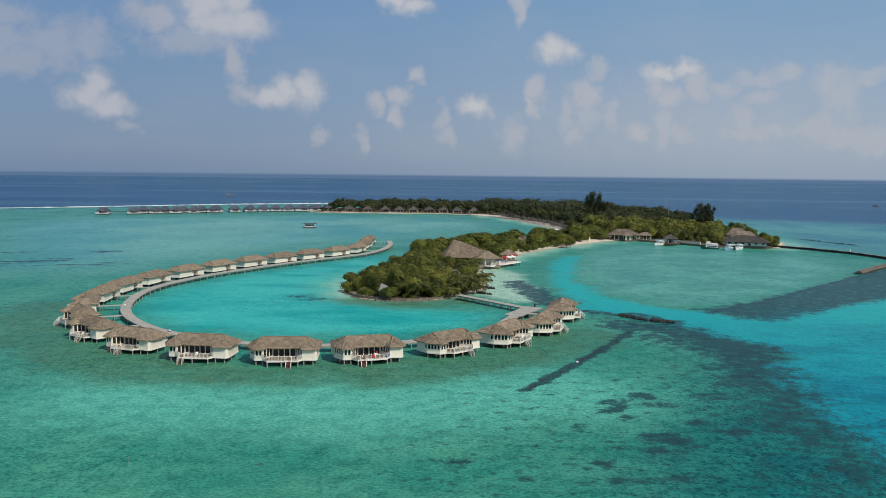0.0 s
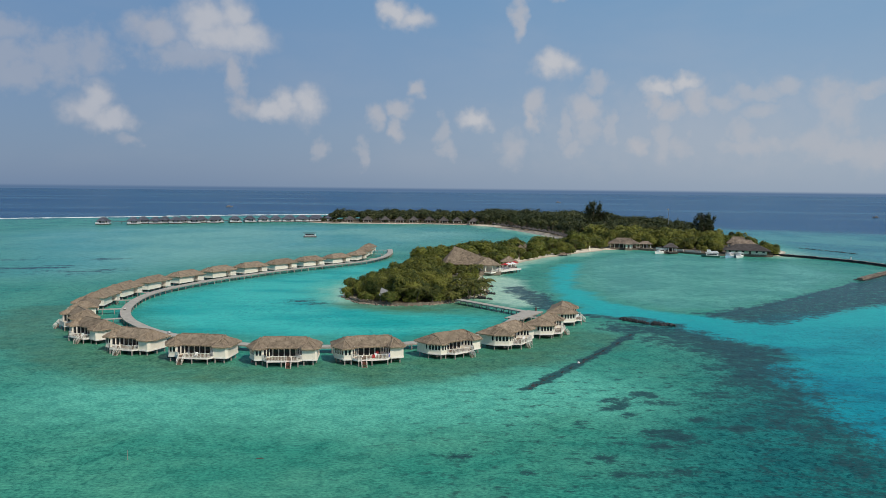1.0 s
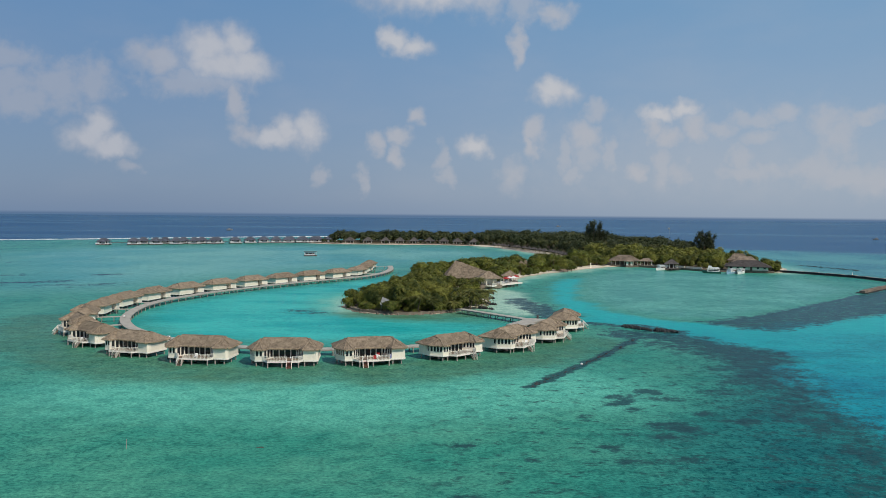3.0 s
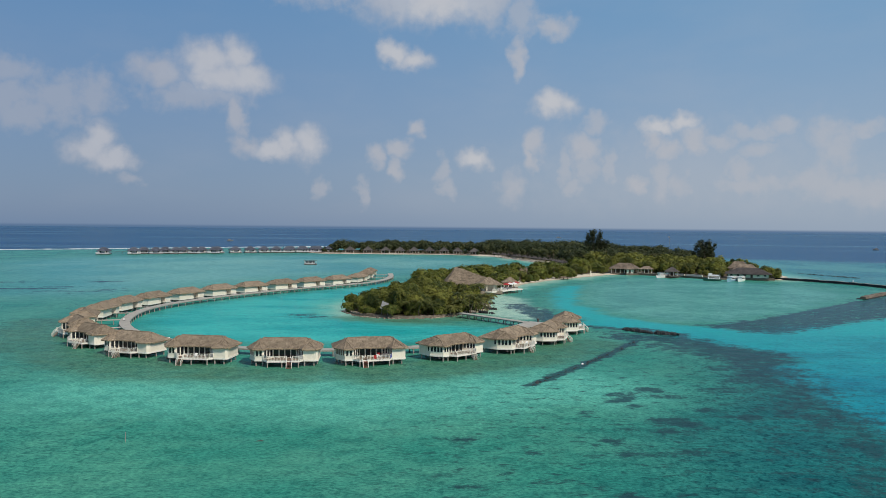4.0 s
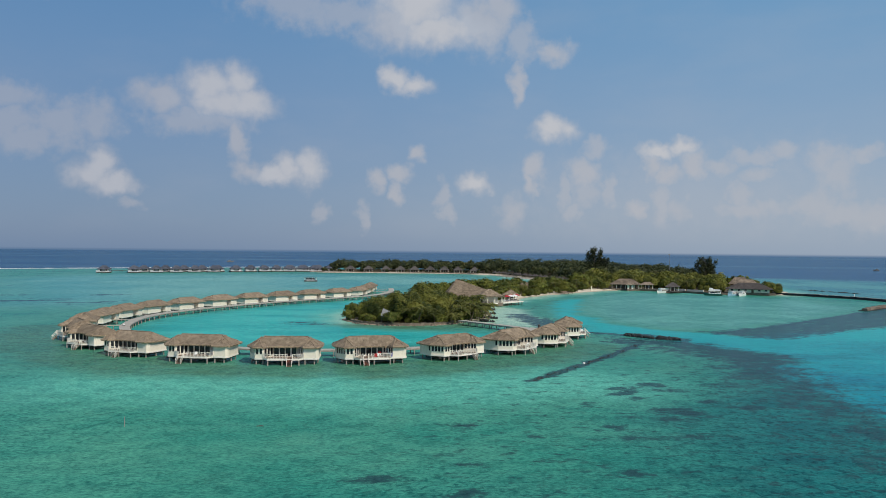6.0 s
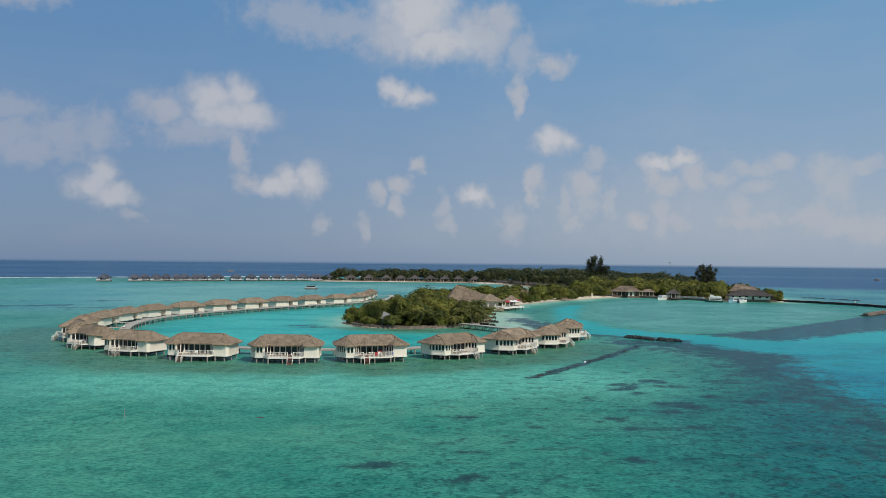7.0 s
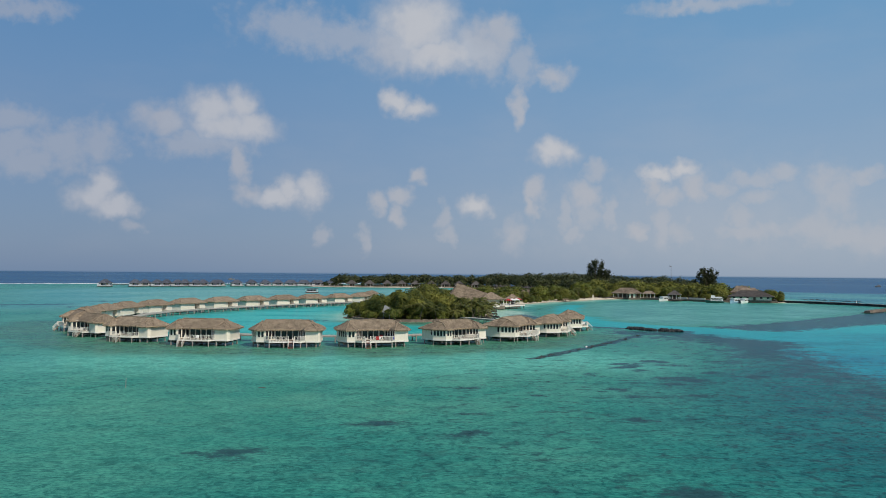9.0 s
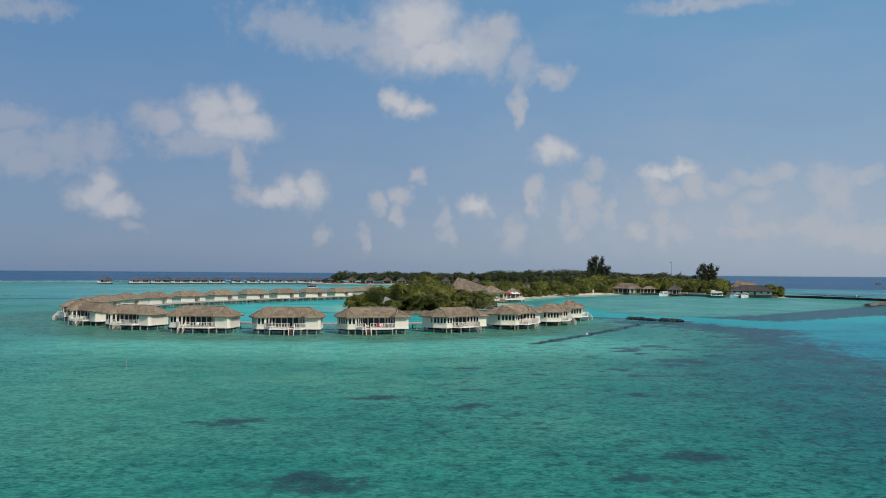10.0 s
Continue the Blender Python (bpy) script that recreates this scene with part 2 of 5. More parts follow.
M_NEEDLE = leaf_material("casuarina_needles", (0.020, 0.032, 0.016), (0.065, 0.078, 0.032), (0.05, 0.05, 0.02))
M_WOODS = leaf_material("far_leaves", (0.026, 0.042, 0.020), (0.095, 0.112, 0.042))
M_PLASTIC = material("white_plastic", (0.8, 0.8, 0.78), 0.4, vary=0.03, size=2)
M_RED = material("red_cloth", (0.38, 0.03, 0.03), 0.8, vary=0.15, size=2)
M_BLUE = material("blue_cloth", (0.04, 0.05, 0.25), 0.8, vary=0.15, size=2)
M_GREEN = material("green_hull", (0.03, 0.11, 0.09), 0.4, vary=0.15, size=1)
M_BLUE_HULL = material("pale_blue_hull", (0.25, 0.42, 0.55), 0.4, vary=0.12, size=1)
M_GREY = material("grey_metal", (0.33, 0.34, 0.35), 0.45, metal=0.6, vary=0.12, size=1)
M_PANEL = material("grey_panel", (0.19, 0.20, 0.21), 0.85, vary=0.15, size=1.2)
M_FOAM = material("foam", (0.75, 0.78, 0.78), 0.9, vary=0.1, size=0.2, space="World")

# ---------------------------------------------------------------- shapes


class Shape:
    """Collects corners and faces for one mesh."""

    def __init__(self):
        self.v, self.f = [], []

    def put(self, verts, faces):
        k = len(self.v)
        self.v += [tuple(p) for p in verts]
        self.f += [tuple(i + k for i in f) for f in faces]
        return self

    def box(self, x0, x1, y0, y1, z0, z1, m=None):
        p = [Vector((x, y, z)) for z in (z0, z1) for x, y in ((x0, y0), (x1, y0), (x1, y1), (x0, y1))]
        if m is not None:
            p = [m @ q for q in p]
        return self.put(p, [(3, 2, 1, 0), (4, 5, 6, 7), (0, 1, 5, 4), (1, 2, 6, 5), (2, 3, 7, 6), (3, 0, 4, 7)])

    def bar(self, a, b, w, h=None):
        """A squared bar from a to b."""
        a, b, h = Vector(a), Vector(b), h or w
        d = (b - a).normalized()
        s = d.cross(Vector((0, 0, 1)))
        s = (s.normalized() if s.length > 1e-4 else Vector((1, 0, 0)))
        u = s.cross(d).normalized()
        p = [q + s * i * w / 2 + u * j * h / 2 for q in (a, b) for i, j in ((-1, -1), (1, -1), (1, 1), (-1, 1))]
        return self.put(p, [(3, 2, 1, 0), (4, 5, 6, 7), (0, 1, 5, 4), (1, 2, 6, 5), (2, 3, 7, 6), (3, 0, 4, 7)])

    def prism(self, poly, z0, z1):
        k = len(poly)
        p = [(x, y, z0) for x, y in poly] + [(x, y, z1) for x, y in poly]
        return self.put(p, [tuple(range(k))[::-1], tuple(range(k, 2 * k))] + [(i, (i + 1) % k, k + (i + 1) % k, k + i) for i in range(k)])

    def tube(self, pts, radii, sides=8, cap=True):
        rings, k0 = [], len(self.v)
        pts = [Vector(p) for p in pts]
        for i, (p, r) in enumerate(zip(pts, radii)):
            d = (pts[min(i + 1, len(pts) - 1)] - pts[max(i - 1, 0)]).normalized()
            s = d.cross(Vector((0.13, 1, 0.07))).normalized()
            u = s.cross(d)
            rings.append([p + (s * math.cos(a) + u * math.sin(a)) * r for a in (2 * math.pi * j / sides for j in range(sides))])
        faces = [(i * sides + j, i * sides + (j + 1) % sides, (i + 1) * sides + (j + 1) % sides, (i + 1) * sides + j) for i in range(len(pts) - 1) for j in range(sides)]
        if cap:
            faces += [tuple(range(sides))[::-1], tuple((len(pts) - 1) * sides + j for j in range(sides))]
        return self.put([q for r in rings for q in r], faces)

    def mesh(self, name, smooth=False):
        me = bpy.data.meshes.new(name)
        me.from_pydata(self.v, [], self.f)
        if smooth:
            me.shade_smooth()
        me.update()
        return me


def part(name, shape, mat, parent, label="", smooth=False, kind=""):
    me = shape if isinstance(shape, bpy.types.Mesh) else shape.mesh(name, smooth)
    if not me.materials:
        me.materials.append(mat)
    ob = new(name, me)
    ob.parent = parent
    return tagged(ob, label, kind=kind)


def thing(name, label, category, group="", m=None, kind=""):
    ob = tagged(new(name), label, category, group, kind)
    ob.empty_display_size = 0.3
    if m is not None:
        ob.matrix_basis = m
    return ob


def single(name, shape, mat, label, category, group="", m=None, kind="", smooth=False):
    me = shape if isinstance(shape, bpy.types.Mesh) else shape.mesh(name, smooth)
    if not me.materials:
        me.materials.append(mat)
    ob = tagged(new(name, me), label, category, group, kind)
    if m is not None:
        ob.matrix_basis = m
    return ob


def spline(points, step):
    """Even samples of a smooth curve through the points."""
    p = [np.array(q, float) for q in points]
    p = [2 * p[0] - p[1]] + p + [2 * p[-1] - p[-2]]
    fine = []
    for i in range(1, len(p) - 2):
        for t in np.linspace(0, 1, 40, endpoint=False):
            fine.append(0.5 * (2 * p[i] + (p[i + 1] - p[i - 1]) * t + (2 * p[i - 1] - 5 * p[i] + 4 * p[i + 1] - p[i + 2]) * t ** 2 + (3 * p[i] - p[i - 1] - 3 * p[i + 1] + p[i + 2]) * t ** 3))
    fine.append(p[-2])
    fine = np.array(fine)
    run = np.concatenate([[0], np.cumsum(np.linalg.norm(np.diff(fine, axis=0), axis=1))])
    count = max(2, int(round(run[-1] / step)) + 1)
    at = np.linspace(0, run[-1], count)
    return np.stack([np.interp(at, run, fine[:, k]) for k in range(fine.shape[1])], 1)


def line_distance(x, y, pts):
    best = np.full(np.shape(x), 1e9)
    for (ax, ay), (bx, by) in zip(pts, pts[1:]):
        dx, dy = bx - ax, by - ay
        t = np.clip(((x - ax) * dx + (y - ay) * dy) / (dx * dx + dy * dy), 0, 1)
        best = np.minimum(best, np.hypot(x - ax - t * dx, y - ay - t * dy))
    return best


def inside_distance(x, y, pts):
    """How far a place lies inside a closed outline (negative outside)."""
    ring = list(pts) + [pts[0]]
    within = np.zeros(np.shape(x), bool)
    for (ax, ay), (bx, by) in zip(ring, ring[1:]):
        if ay != by:
            within ^= ((ay > y) != (by > y)) & (x < (bx - ax) * (y - ay) / (by - ay) + ax)
    d = line_distance(x, y, ring)
    return np.where(within, d, -d)


def soft(value, low, high):
    t = np.clip((value - low) / (high - low), 0, 1)
    return t * t * (3 - 2 * t)


_waves = [(random.uniform(-1, 1), random.uniform(-1, 1), random.uniform(0, 6.3)) for _ in range(24)]


def wobble(x, y, size):
    """Smooth noise of about -1 to 1, with forms of that many metres."""
    total = 0.0
    for i, (a, b, c) in enumerate(_waves):
        k = (1 + 0.25 * i) / size * 2.2
        total = total + np.sin(a * k * x + b * k * y + c + 1.7 * np.sin(b * k * x - a * k * y + 2 * c)) / (1 + 0.12 * i)
    return total / 5.0


# ---------------------------------------------------------------- the land
LAND = [(-29.4, 244), (-22.6, 231), (-12.6, 226.5), (-3.2, 229), (4.8, 236), (11.9, 247), (14.6, 266), (13.7, 284), (14, 300), (18, 320),
        (28, 342), (36, 366), (48, 387), (65, 411), (88, 442), (106, 452), (122, 437), (136, 418), (162, 415), (173, 411),
        (186, 440), (196, 520), (200, 610), (185, 700), (140, 790), (60, 850), (-60, 860), (-118, 800), (-122, 745), (-100, 724),
        (-71, 729), (-41, 725), (-11, 731), (24, 718), (42, 693), (59, 622), (68, 588), (75, 530), (73, 490), (58, 478),
        (40, 445), (20, 425), (-4, 410), (-13, 380), (-15, 345), (-22, 305), (-31, 272)]


def land_depth(x, y):
    return inside_distance(x, y, LAND) + 1.2 * wobble(x, y, 9.0)


def land_height(x, y):
    d = land_depth(x, y)
    return np.clip(d * 0.13, -1.5, 0.9) + 0.5 * soft(d, 8, 30) + 0.08 * wobble(x + 31, y, 5.0)


def grid_mesh(name, xs, ys, height):
    gx, gy = np.meshgrid(xs, ys)
    gz = height(gx, gy)
    w, h = len(xs), len(ys)
    i = np.arange(w * h).reshape(h, w)
    faces = np.stack([i[:-1, :-1], i[:-1, 1:], i[1:, 1:], i[1:, :-1]], -1).reshape(-1, 4)
    me = bpy.data.meshes.new(name)
    me.from_pydata(np.stack([gx, gy, gz], -1).reshape(-1, 3), [], faces)
    me.shade_smooth()
    return me, gx.ravel(), gy.ravel()


def ground_material():
    mat = bpy.data.materials.new("beach_and_soil")
    mat.use_nodes = True
    n = Nodes(mat.node_tree)
    where = n.tree.nodes.new("ShaderNodeNewGeometry").outputs["Position"]
    high = n.add("ShaderNodeSeparateXYZ", Vector=where).outputs[2]
    grain = n.noise(where, 1.1, 6.0, 0.65)[0]
    sand = n.mix(n.step(grain, 0.3, 0.7), (0.60, 0.54, 0.43), (0.73, 0.67, 0.55))
    wet = n.mix(n.step(high, 0.1, 0.3), (0.40, 0.36, 0.27), sand)
    soil = n.mix(n.step(grain, 0.3, 0.7), (0.07, 0.055, 0.035), (0.14, 0.11, 0.06))
    edge = n.math("ADD", high, n.math("MULTIPLY", n.math("SUBTRACT", n.noise(where, 0.25, 5.0)[0], 0.5), 0.9))
    open_sand = n.attribute("beach")
    col = n.mix(n.math("MULTIPLY", n.step(edge, 0.1, 0.5), n.math("SUBTRACT", 1.0, open_sand)), wet, soil)
    relief = n.add("ShaderNodeBump", Strength=0.4, Distance=0.1, Height=grain)
    bsdf = n.add("ShaderNodeBsdfPrincipled", Base_Color=col, Roughness=0.9, Normal=relief.outputs[0])
    n.tree.links.new(bsdf.outputs[0], n.tree.nodes.new("ShaderNodeOutputMaterial").inputs[0])
    return mat


BEACHES = (((12, 262), (14, 300), (22, 332), (36, 366), (48, 387), (65, 411), (88, 442), (112, 450)), ((-118, 735), (-71, 729), (-11, 731), (24, 718), (42, 693), (59, 622), (68, 588), (75, 530), (73, 490)), ((170, 411), (180, 422), (192, 445)))
me, gx, gy = grid_mesh("ground", np.arange(-150, 230, 3.0), np.arange(205, 885, 3.0), land_height)
sand_width = np.full(gx.shape, 0.0)
for row, wide in zip(BEACHES, (7.5, 6.5, 6.0)):
    sand_width = np.maximum(sand_width, soft(np.where((gy > 600) & (gx < 22), 1.5, wide) - line_distance(gx, gy, row) + 2.0 * wobble(gx, gy, 8.0), -1.5, 1.5))
me.attributes.new("beach", "FLOAT", "POINT").data.foreach_set("value", sand_width.astype(np.float32))
me.materials.append(ground_material())
tagged(new("ground", me), "low coral island with pale sand beaches and dark soil", "island", kind="structure")

# ---------------------------------------------------------------- the sea
CHANNEL = [(56, 100), (57.8, 116.5), (58.4, 133.6), (58.8, 149.4), (68.8, 160.6), (70.2, 169.8), (63, 176.5), (55.8, 190), (47, 210),
           (37.6, 216), (36.6, 257), (41, 312), (51.5, 356), (63, 365), (45.6, 287), (47.4, 243), (57.5, 223), (70.3, 214.5),
           (75.4, 208), (98, 220), (132, 240), (400, 400), (400, -100), (52, -100), (48, 20)]
RING = [(-80, 211), (-83, 248), (-67.5, 285), (-41, 328), (-23, 361), (-27.5, 280), (-25.7, 230), (-3, 213.6), (11.6, 208), (6.7, 190), (-10, 180), (-35, 178), (-59, 184)]
FAR = [(-279, 517), (-265, 628), (-170, 647), (-87, 691), (8, 682), (46, 570), (-13, 460), (-27, 427), (-53, 424), (-93, 353), (-118, 293), (-155, 286)]
SHOAL = [(14, 320), (27, 302), (30, 257), (28.5, 228), (19, 227), (11, 243)]
HARBOUR = [(64, 370), (101, 430), (127, 400), (157, 380), (159, 322), (127, 278), (82, 226), (66, 225), (51, 246), (47.6, 287)]
EDGE_REEF = [(44.8, 194), (55, 187.7), (60.7, 173.4), (60, 158.8), (56.5, 135.4), (55.5, 116.5), (53, 94), (50, 60)]
SUNK_WALL = [(14, 133), (22.9, 147.9), (32.3, 164.2), (43.8, 185.8)]
HARBOUR_WALL = [(71.8, 214.6), (92.2, 232.2), (116.6, 257.9), (150.6, 295.1)]
CORALS = [(30.8, 108.9, 3.4), (28.8, 126.9, 2.0), (26.0, 122.2, 2.0), (33.0, 131.0, 2.0), (34.5, 125.8, 2.2), (37.9, 116.3, 1.6), (20.4, 98.9, 1.8), (21.1, 93.3, 1.8), (28.7, 103.4, 1.9), (27.8, 94.0, 2.0), (44.0, 130.4, 2.6), (41.3, 112.1, 2.6), (11.1, 93.6, 1.6),
          (27.6, 125.8, 2.2), (32.9, 129.2, 1.8), (31.6, 108.1, 3.0), (20.4, 114.8, 1.2), (3.0, 99.0, 1.6), (-17.1, 62.5, 2.2), (-6.7, 75.4, 1.9),
          (-8.1, 45.5, 2.6), (18.4, 78.4, 1.6), (2, 81.2, 1.4), (2.1, 71.1, 1.5), (15.2, 52.4, 2.0), (10.3, 46.7, 1.6), (-10.5, 68.3, 0.9), (28, 118, 1.5), (24, 105, 1.4)]
MEADOWS = [(-152, 313, 24), (-168, 311, 18), (-136, 312, 18), (-192, 357, 15), (-237, 461, 12), (-222, 442, 8), (-202, 423, 9), (-182, 393, 8), (-195, 477, 7), (-147, 360, 9), (-183, 358, 8), (-38, 232, 9), (27, 250, 5)]
WALL_REEF = [(64, 220), (72.9, 220.5), (109, 252.8), (145, 291.8), (158, 306.5), (178, 327), (202, 348), (240, 380), (210, 300), (147.7, 252.7), (130.5, 238), (114, 225.5), (95, 209), (83, 200), (76, 202), (69, 214)]


def sea_fields(x, y):
    wx, wy = x + 3.0 * wobble(x, y, 13.0) + 1.0 * wobble(x + 50, y, 3.5), y + 4.0 * wobble(x, y + 90, 15.0) + 1.2 * wobble(x, y + 20, 4.0)
    shelf = np.interp(x, [-6000, -600, -404, -324, -235, -133, 0, 150, 215, 260, 330, 390, 520, 1500, 6000], [300, 650, 752, 812, 892, 945, 905, 840, 740, 680, 640, 615, 560, 350, 200])
    deep = np.maximum(soft(y + 10 * wobble(x, y, 60.0) - shelf, -45, 30), soft(-y, 40, 260))
    deep = np.maximum(deep, soft(x - np.interp(y, [-100, 60, 100, 130, 170, 300], [45, 56, 66, 82, 130, 320]), -10, 30) * 0.30)
    back = soft(x - np.interp(y, [330, 350, 420, 520], [225, 206, 178, 200]), 0, 25) * soft(y, 325, 360)
    deep = np.maximum(deep, soft(-x, 420, 900))
    channel = soft(inside_distance(wx, wy, CHANNEL), -3, 4)
    ring = soft(inside_distance(wx, wy, RING), -12, 10)
    far = soft(inside_distance(wx, wy, FAR), -40, 45)
    shore = inside_distance(wx, wy, LAND)
    sand = np.maximum(0.9 * soft(inside_distance(wx, wy, SHOAL), -4, 5), 0.8 * soft(10 - np.minimum(line_distance(wx, wy, BEACHES[0]), line_distance(wx, wy, BEACHES[1])), 0, 9))
    sand = np.maximum(sand, 0.55 * soft(16 - line_distance(wx, wy, BEACHES[2]), 0, 14))
    sand = np.maximum(sand, 0.5 * soft(shore, -9, -0.5) * soft(290 - y, 0, 30))
    pale = 0.8 * soft(shore, -18, -1) * soft(330 - y + 8 * (x > 30) * 50, 0, 40)
    pale = np.maximum(pale, 0.95 * soft(26 - line_distance(wx, wy, [(-50, 127), (-13, 122), (20, 133)]), 0, 24))
    # along the ring this green also paints shade and reflection below the bungalows
    weed_and_shade = 0.95 * soft(11 - line_distance(wx, wy, [(-104, 215), (-98, 192), (-86, 172), (-70, 155), (-50, 144), (-29, 141), (-12, 144), (4, 151), (17, 162), (30, 180)]), -4, 7)
    weed_and_shade = np.maximum(weed_and_shade, 1.1 * soft(7 - line_distance(wx, wy, [(-22, 228), (-12, 221), (0, 224), (8, 233)]), -5, 5)) * (0.75 + 0.25 * wobble(x, y * 1.5, 6.0))
    harbour = soft(inside_distance(wx, wy, HARBOUR), -8, 8)
    reef = np.interp(y, [90, 135, 168], [0.46, 0.62, 0.90]) * soft(7.5 - line_distance(wx, wy, EDGE_REEF), -5, 6)
    reef = np.maximum(reef, 0.7 * soft(7 - line_distance(wx, wy, [(49, 178), (56, 167), (66, 168)]), -4, 5))
    reef = np.maximum(reef, 0.86 * soft(inside_distance(x + 2.5 * wobble(x, y, 9.0), y + 1.5 * wobble(x, y + 40, 5.0), WALL_REEF), -4, 5))
    reef = np.maximum(reef, 0.9 * soft(5.5 - line_distance(wx, wy, [(23.5, 272), (28.5, 250), (31, 225)]), -3, 3))
    reef = np.maximum(reef, 0.8 * soft(3 - line_distance(wx, wy, [(36, 216), (47.9, 208), (57, 195)]), -2, 2))
    reef = np.maximum(reef, 0.7 * soft(line_distance(wx, wy, EDGE_REEF) * -1 + 26, 0, 26) * soft(60 - x, 0, 10) * soft(wobble(x, y, 7.0) + 0.15, 0.0, 0.5))
    for cx, cy, r in CORALS:
        r = 0.82 * r
        reef = np.maximum(reef, 0.80 * soft(r - np.hypot((x - cx + 0.9 * wobble(x, y, 3.0)) * 0.7, y - cy + 0.9 * wobble(x, y + 9, 3.0)), -r * 0.7, r * 0.6))
    for cx, cy, r in MEADOWS:
        reef = np.maximum(reef, 0.85 * soft(r - np.hypot(wx - cx, wy - cy), -r * 0.5, r * 0.8) * soft(wobble(x * 0.6, y * 2.0, 10.0) + 0.35, 0, 0.8))
    wall = np.maximum(soft(1.15 - line_distance(x + 0.5 * wobble(x, y, 2.0), y, SUNK_WALL), -0.5, 0.7), 0.95 * soft(1.3 - line_distance(x + 0.5 * wobble(x, y, 3.0), y, HARBOUR_WALL), -0.7, 0.8))
    slope = 0.5 * soft(112 - y + 0.25 * x + 10 * wobble(x, y, 30.0), 0, 75)
    slope = np.maximum(slope, 1.0 * soft(x - np.interp(y, [60, 100, 130, 170, 190], [2, 14, 30, 47, 62]), -6, 30) * soft(215 - y, 0, 45))
    patches = soft(np.hypot(x - 30, (y - 100) * 0.8), 75, 25) * soft(x + 0.3 * (110 - y), -25, 15)
    return dict(deep=deep, channel=channel, ring=ring, far=far, pale=pale, harbour=harbour, reef=np.maximum(reef, 1.25 * wall), patches=patches, slope=slope, sand=sand, back=back, weed_and_shade=weed_and_shade)


def sea_material():
    """Lagoon water: the colour of the lit bed seen through it, by depth and bottom, with ripple shading painted in,
    under a rippled clear surface.
    """
    mat = bpy.data.materials.new("lagoon_water")
    mat.use_nodes = True
    n = Nodes(mat.node_tree)
    where = n.tree.nodes.new("ShaderNodeNewGeometry").outputs["Position"]
    mottle = n.noise(where, 0.35, 6.0, 0.62)[0]
    drift = n.noise(where, 0.045, 4.0, 0.55)[0]
    speck = n.noise(n.scaled(where, (0.9, 1.1, 1.0)), 1.5, 5.0, 0.72)[0]
    col = n.mix(n.step(drift, 0.3, 0.7), (0.034, 0.268, 0.196), (0.084, 0.345, 0.240))
    col = n.mix(n.attribute("slope"), col, (0.012, 0.165, 0.162))
    col = n.mix(n.attribute("harbour"), col, n.mix(n.step(n.noise(where, 0.05, 4.0, 0.6)[0], 0.35, 0.65), (0.085, 0.330, 0.275), (0.130, 0.430, 0.340)))
    col = n.mix(n.attribute("far"), col, n.mix(n.step(n.noise(n.scaled(where, (1, 0.6, 1)), 0.011, 4.0, 0.55)[0], 0.35, 0.65), (0.080, 0.350, 0.350), (0.200, 0.490, 0.420)))
    col = n.mix(n.attribute("ring"), col, n.mix(n.step(n.noise(n.scaled(where, (0.5, 1, 1)), 0.05, 4.0, 0.55)[0], 0.35, 0.65), (0.008, 0.380, 0.370), (0.050, 0.520, 0.470)))
    col = n.mix(n.attribute("channel"), col, n.mix(n.step(n.add("ShaderNodeSeparateXYZ", Vector=where).outputs[1], 125.0, 250.0), n.mix(n.step(n.noise(where, 0.03, 4.0, 0.6)[0], 0.35, 0.65), (0.003, 0.225, 0.310), (0.006, 0.315, 0.370)), (0.015, 0.430, 0.430)))
    col = n.mix(n.attribute("pale"), col, (0.120, 0.500, 0.380))
    col = n.mix(n.attribute("sand"), col, (0.480, 0.690, 0.530))
    col = n.mix(n.attribute("weed_and_shade"), col, (0.076, 0.205, 0.118))
    col = n.mix(n.attribute("back"), col, n.mix(n.step(n.noise(n.scaled(where, (1, 0.5, 1)), 0.02, 4.0, 0.55)[0], 0.35, 0.65), (0.035, 0.215, 0.250), (0.090, 0.320, 0.310)))
    streak = n.step(n.noise(n.scaled(where, (0.35, 1.0, 1.0)), 0.0045, 5.0, 0.6)[0], 0.38, 0.66)
    col = n.mix(n.attribute("deep"), col, n.mix(streak, (0.012, 0.070, 0.172), (0.052, 0.135, 0.225)))
    still = n.math("SUBTRACT", 1.0, n.math("MULTIPLY", n.math("MAXIMUM", n.attribute("ring"), n.attribute("channel")), 0.6))
    col = n.mix(n.math("MULTIPLY", n.math("MULTIPLY", n.step(mottle, 0.40, 0.66), 0.6), still), col, n.mix(1.0, col, (0.42, 0.62, 0.66), "MULTIPLY"))
    blotch = n.step(n.noise(n.scaled(where, (0.7, 1.0, 1.0)), 0.11, 5.0, 0.62)[0], 0.44, 0.62)
    col = n.mix(n.math("MULTIPLY", blotch, n.math("MULTIPLY", n.attribute("slope"), 0.65)), col, n.mix(1.0, col, (0.45, 0.58, 0.66), "MULTIPLY"))
    spots = n.math("MULTIPLY", n.step(n.noise(n.scaled(where, (0.75, 1.0, 1.0)), 0.5, 5.0, 0.68, 0.3)[0], 0.53, 0.66), n.attribute("patches"))
    ragged = n.math("ADD", n.attribute("reef"), n.math("MULTIPLY", n.math("ADD", n.math("SUBTRACT", speck, 0.5), n.math("SUBTRACT", mottle, 0.5)), 1.9))
    dark = n.math("MAXIMUM", n.step(n.math("MULTIPLY", ragged, n.step(n.attribute("reef"), 0.02, 0.2)), 0.24, 0.80), n.math("MULTIPLY", spots, 0.85))
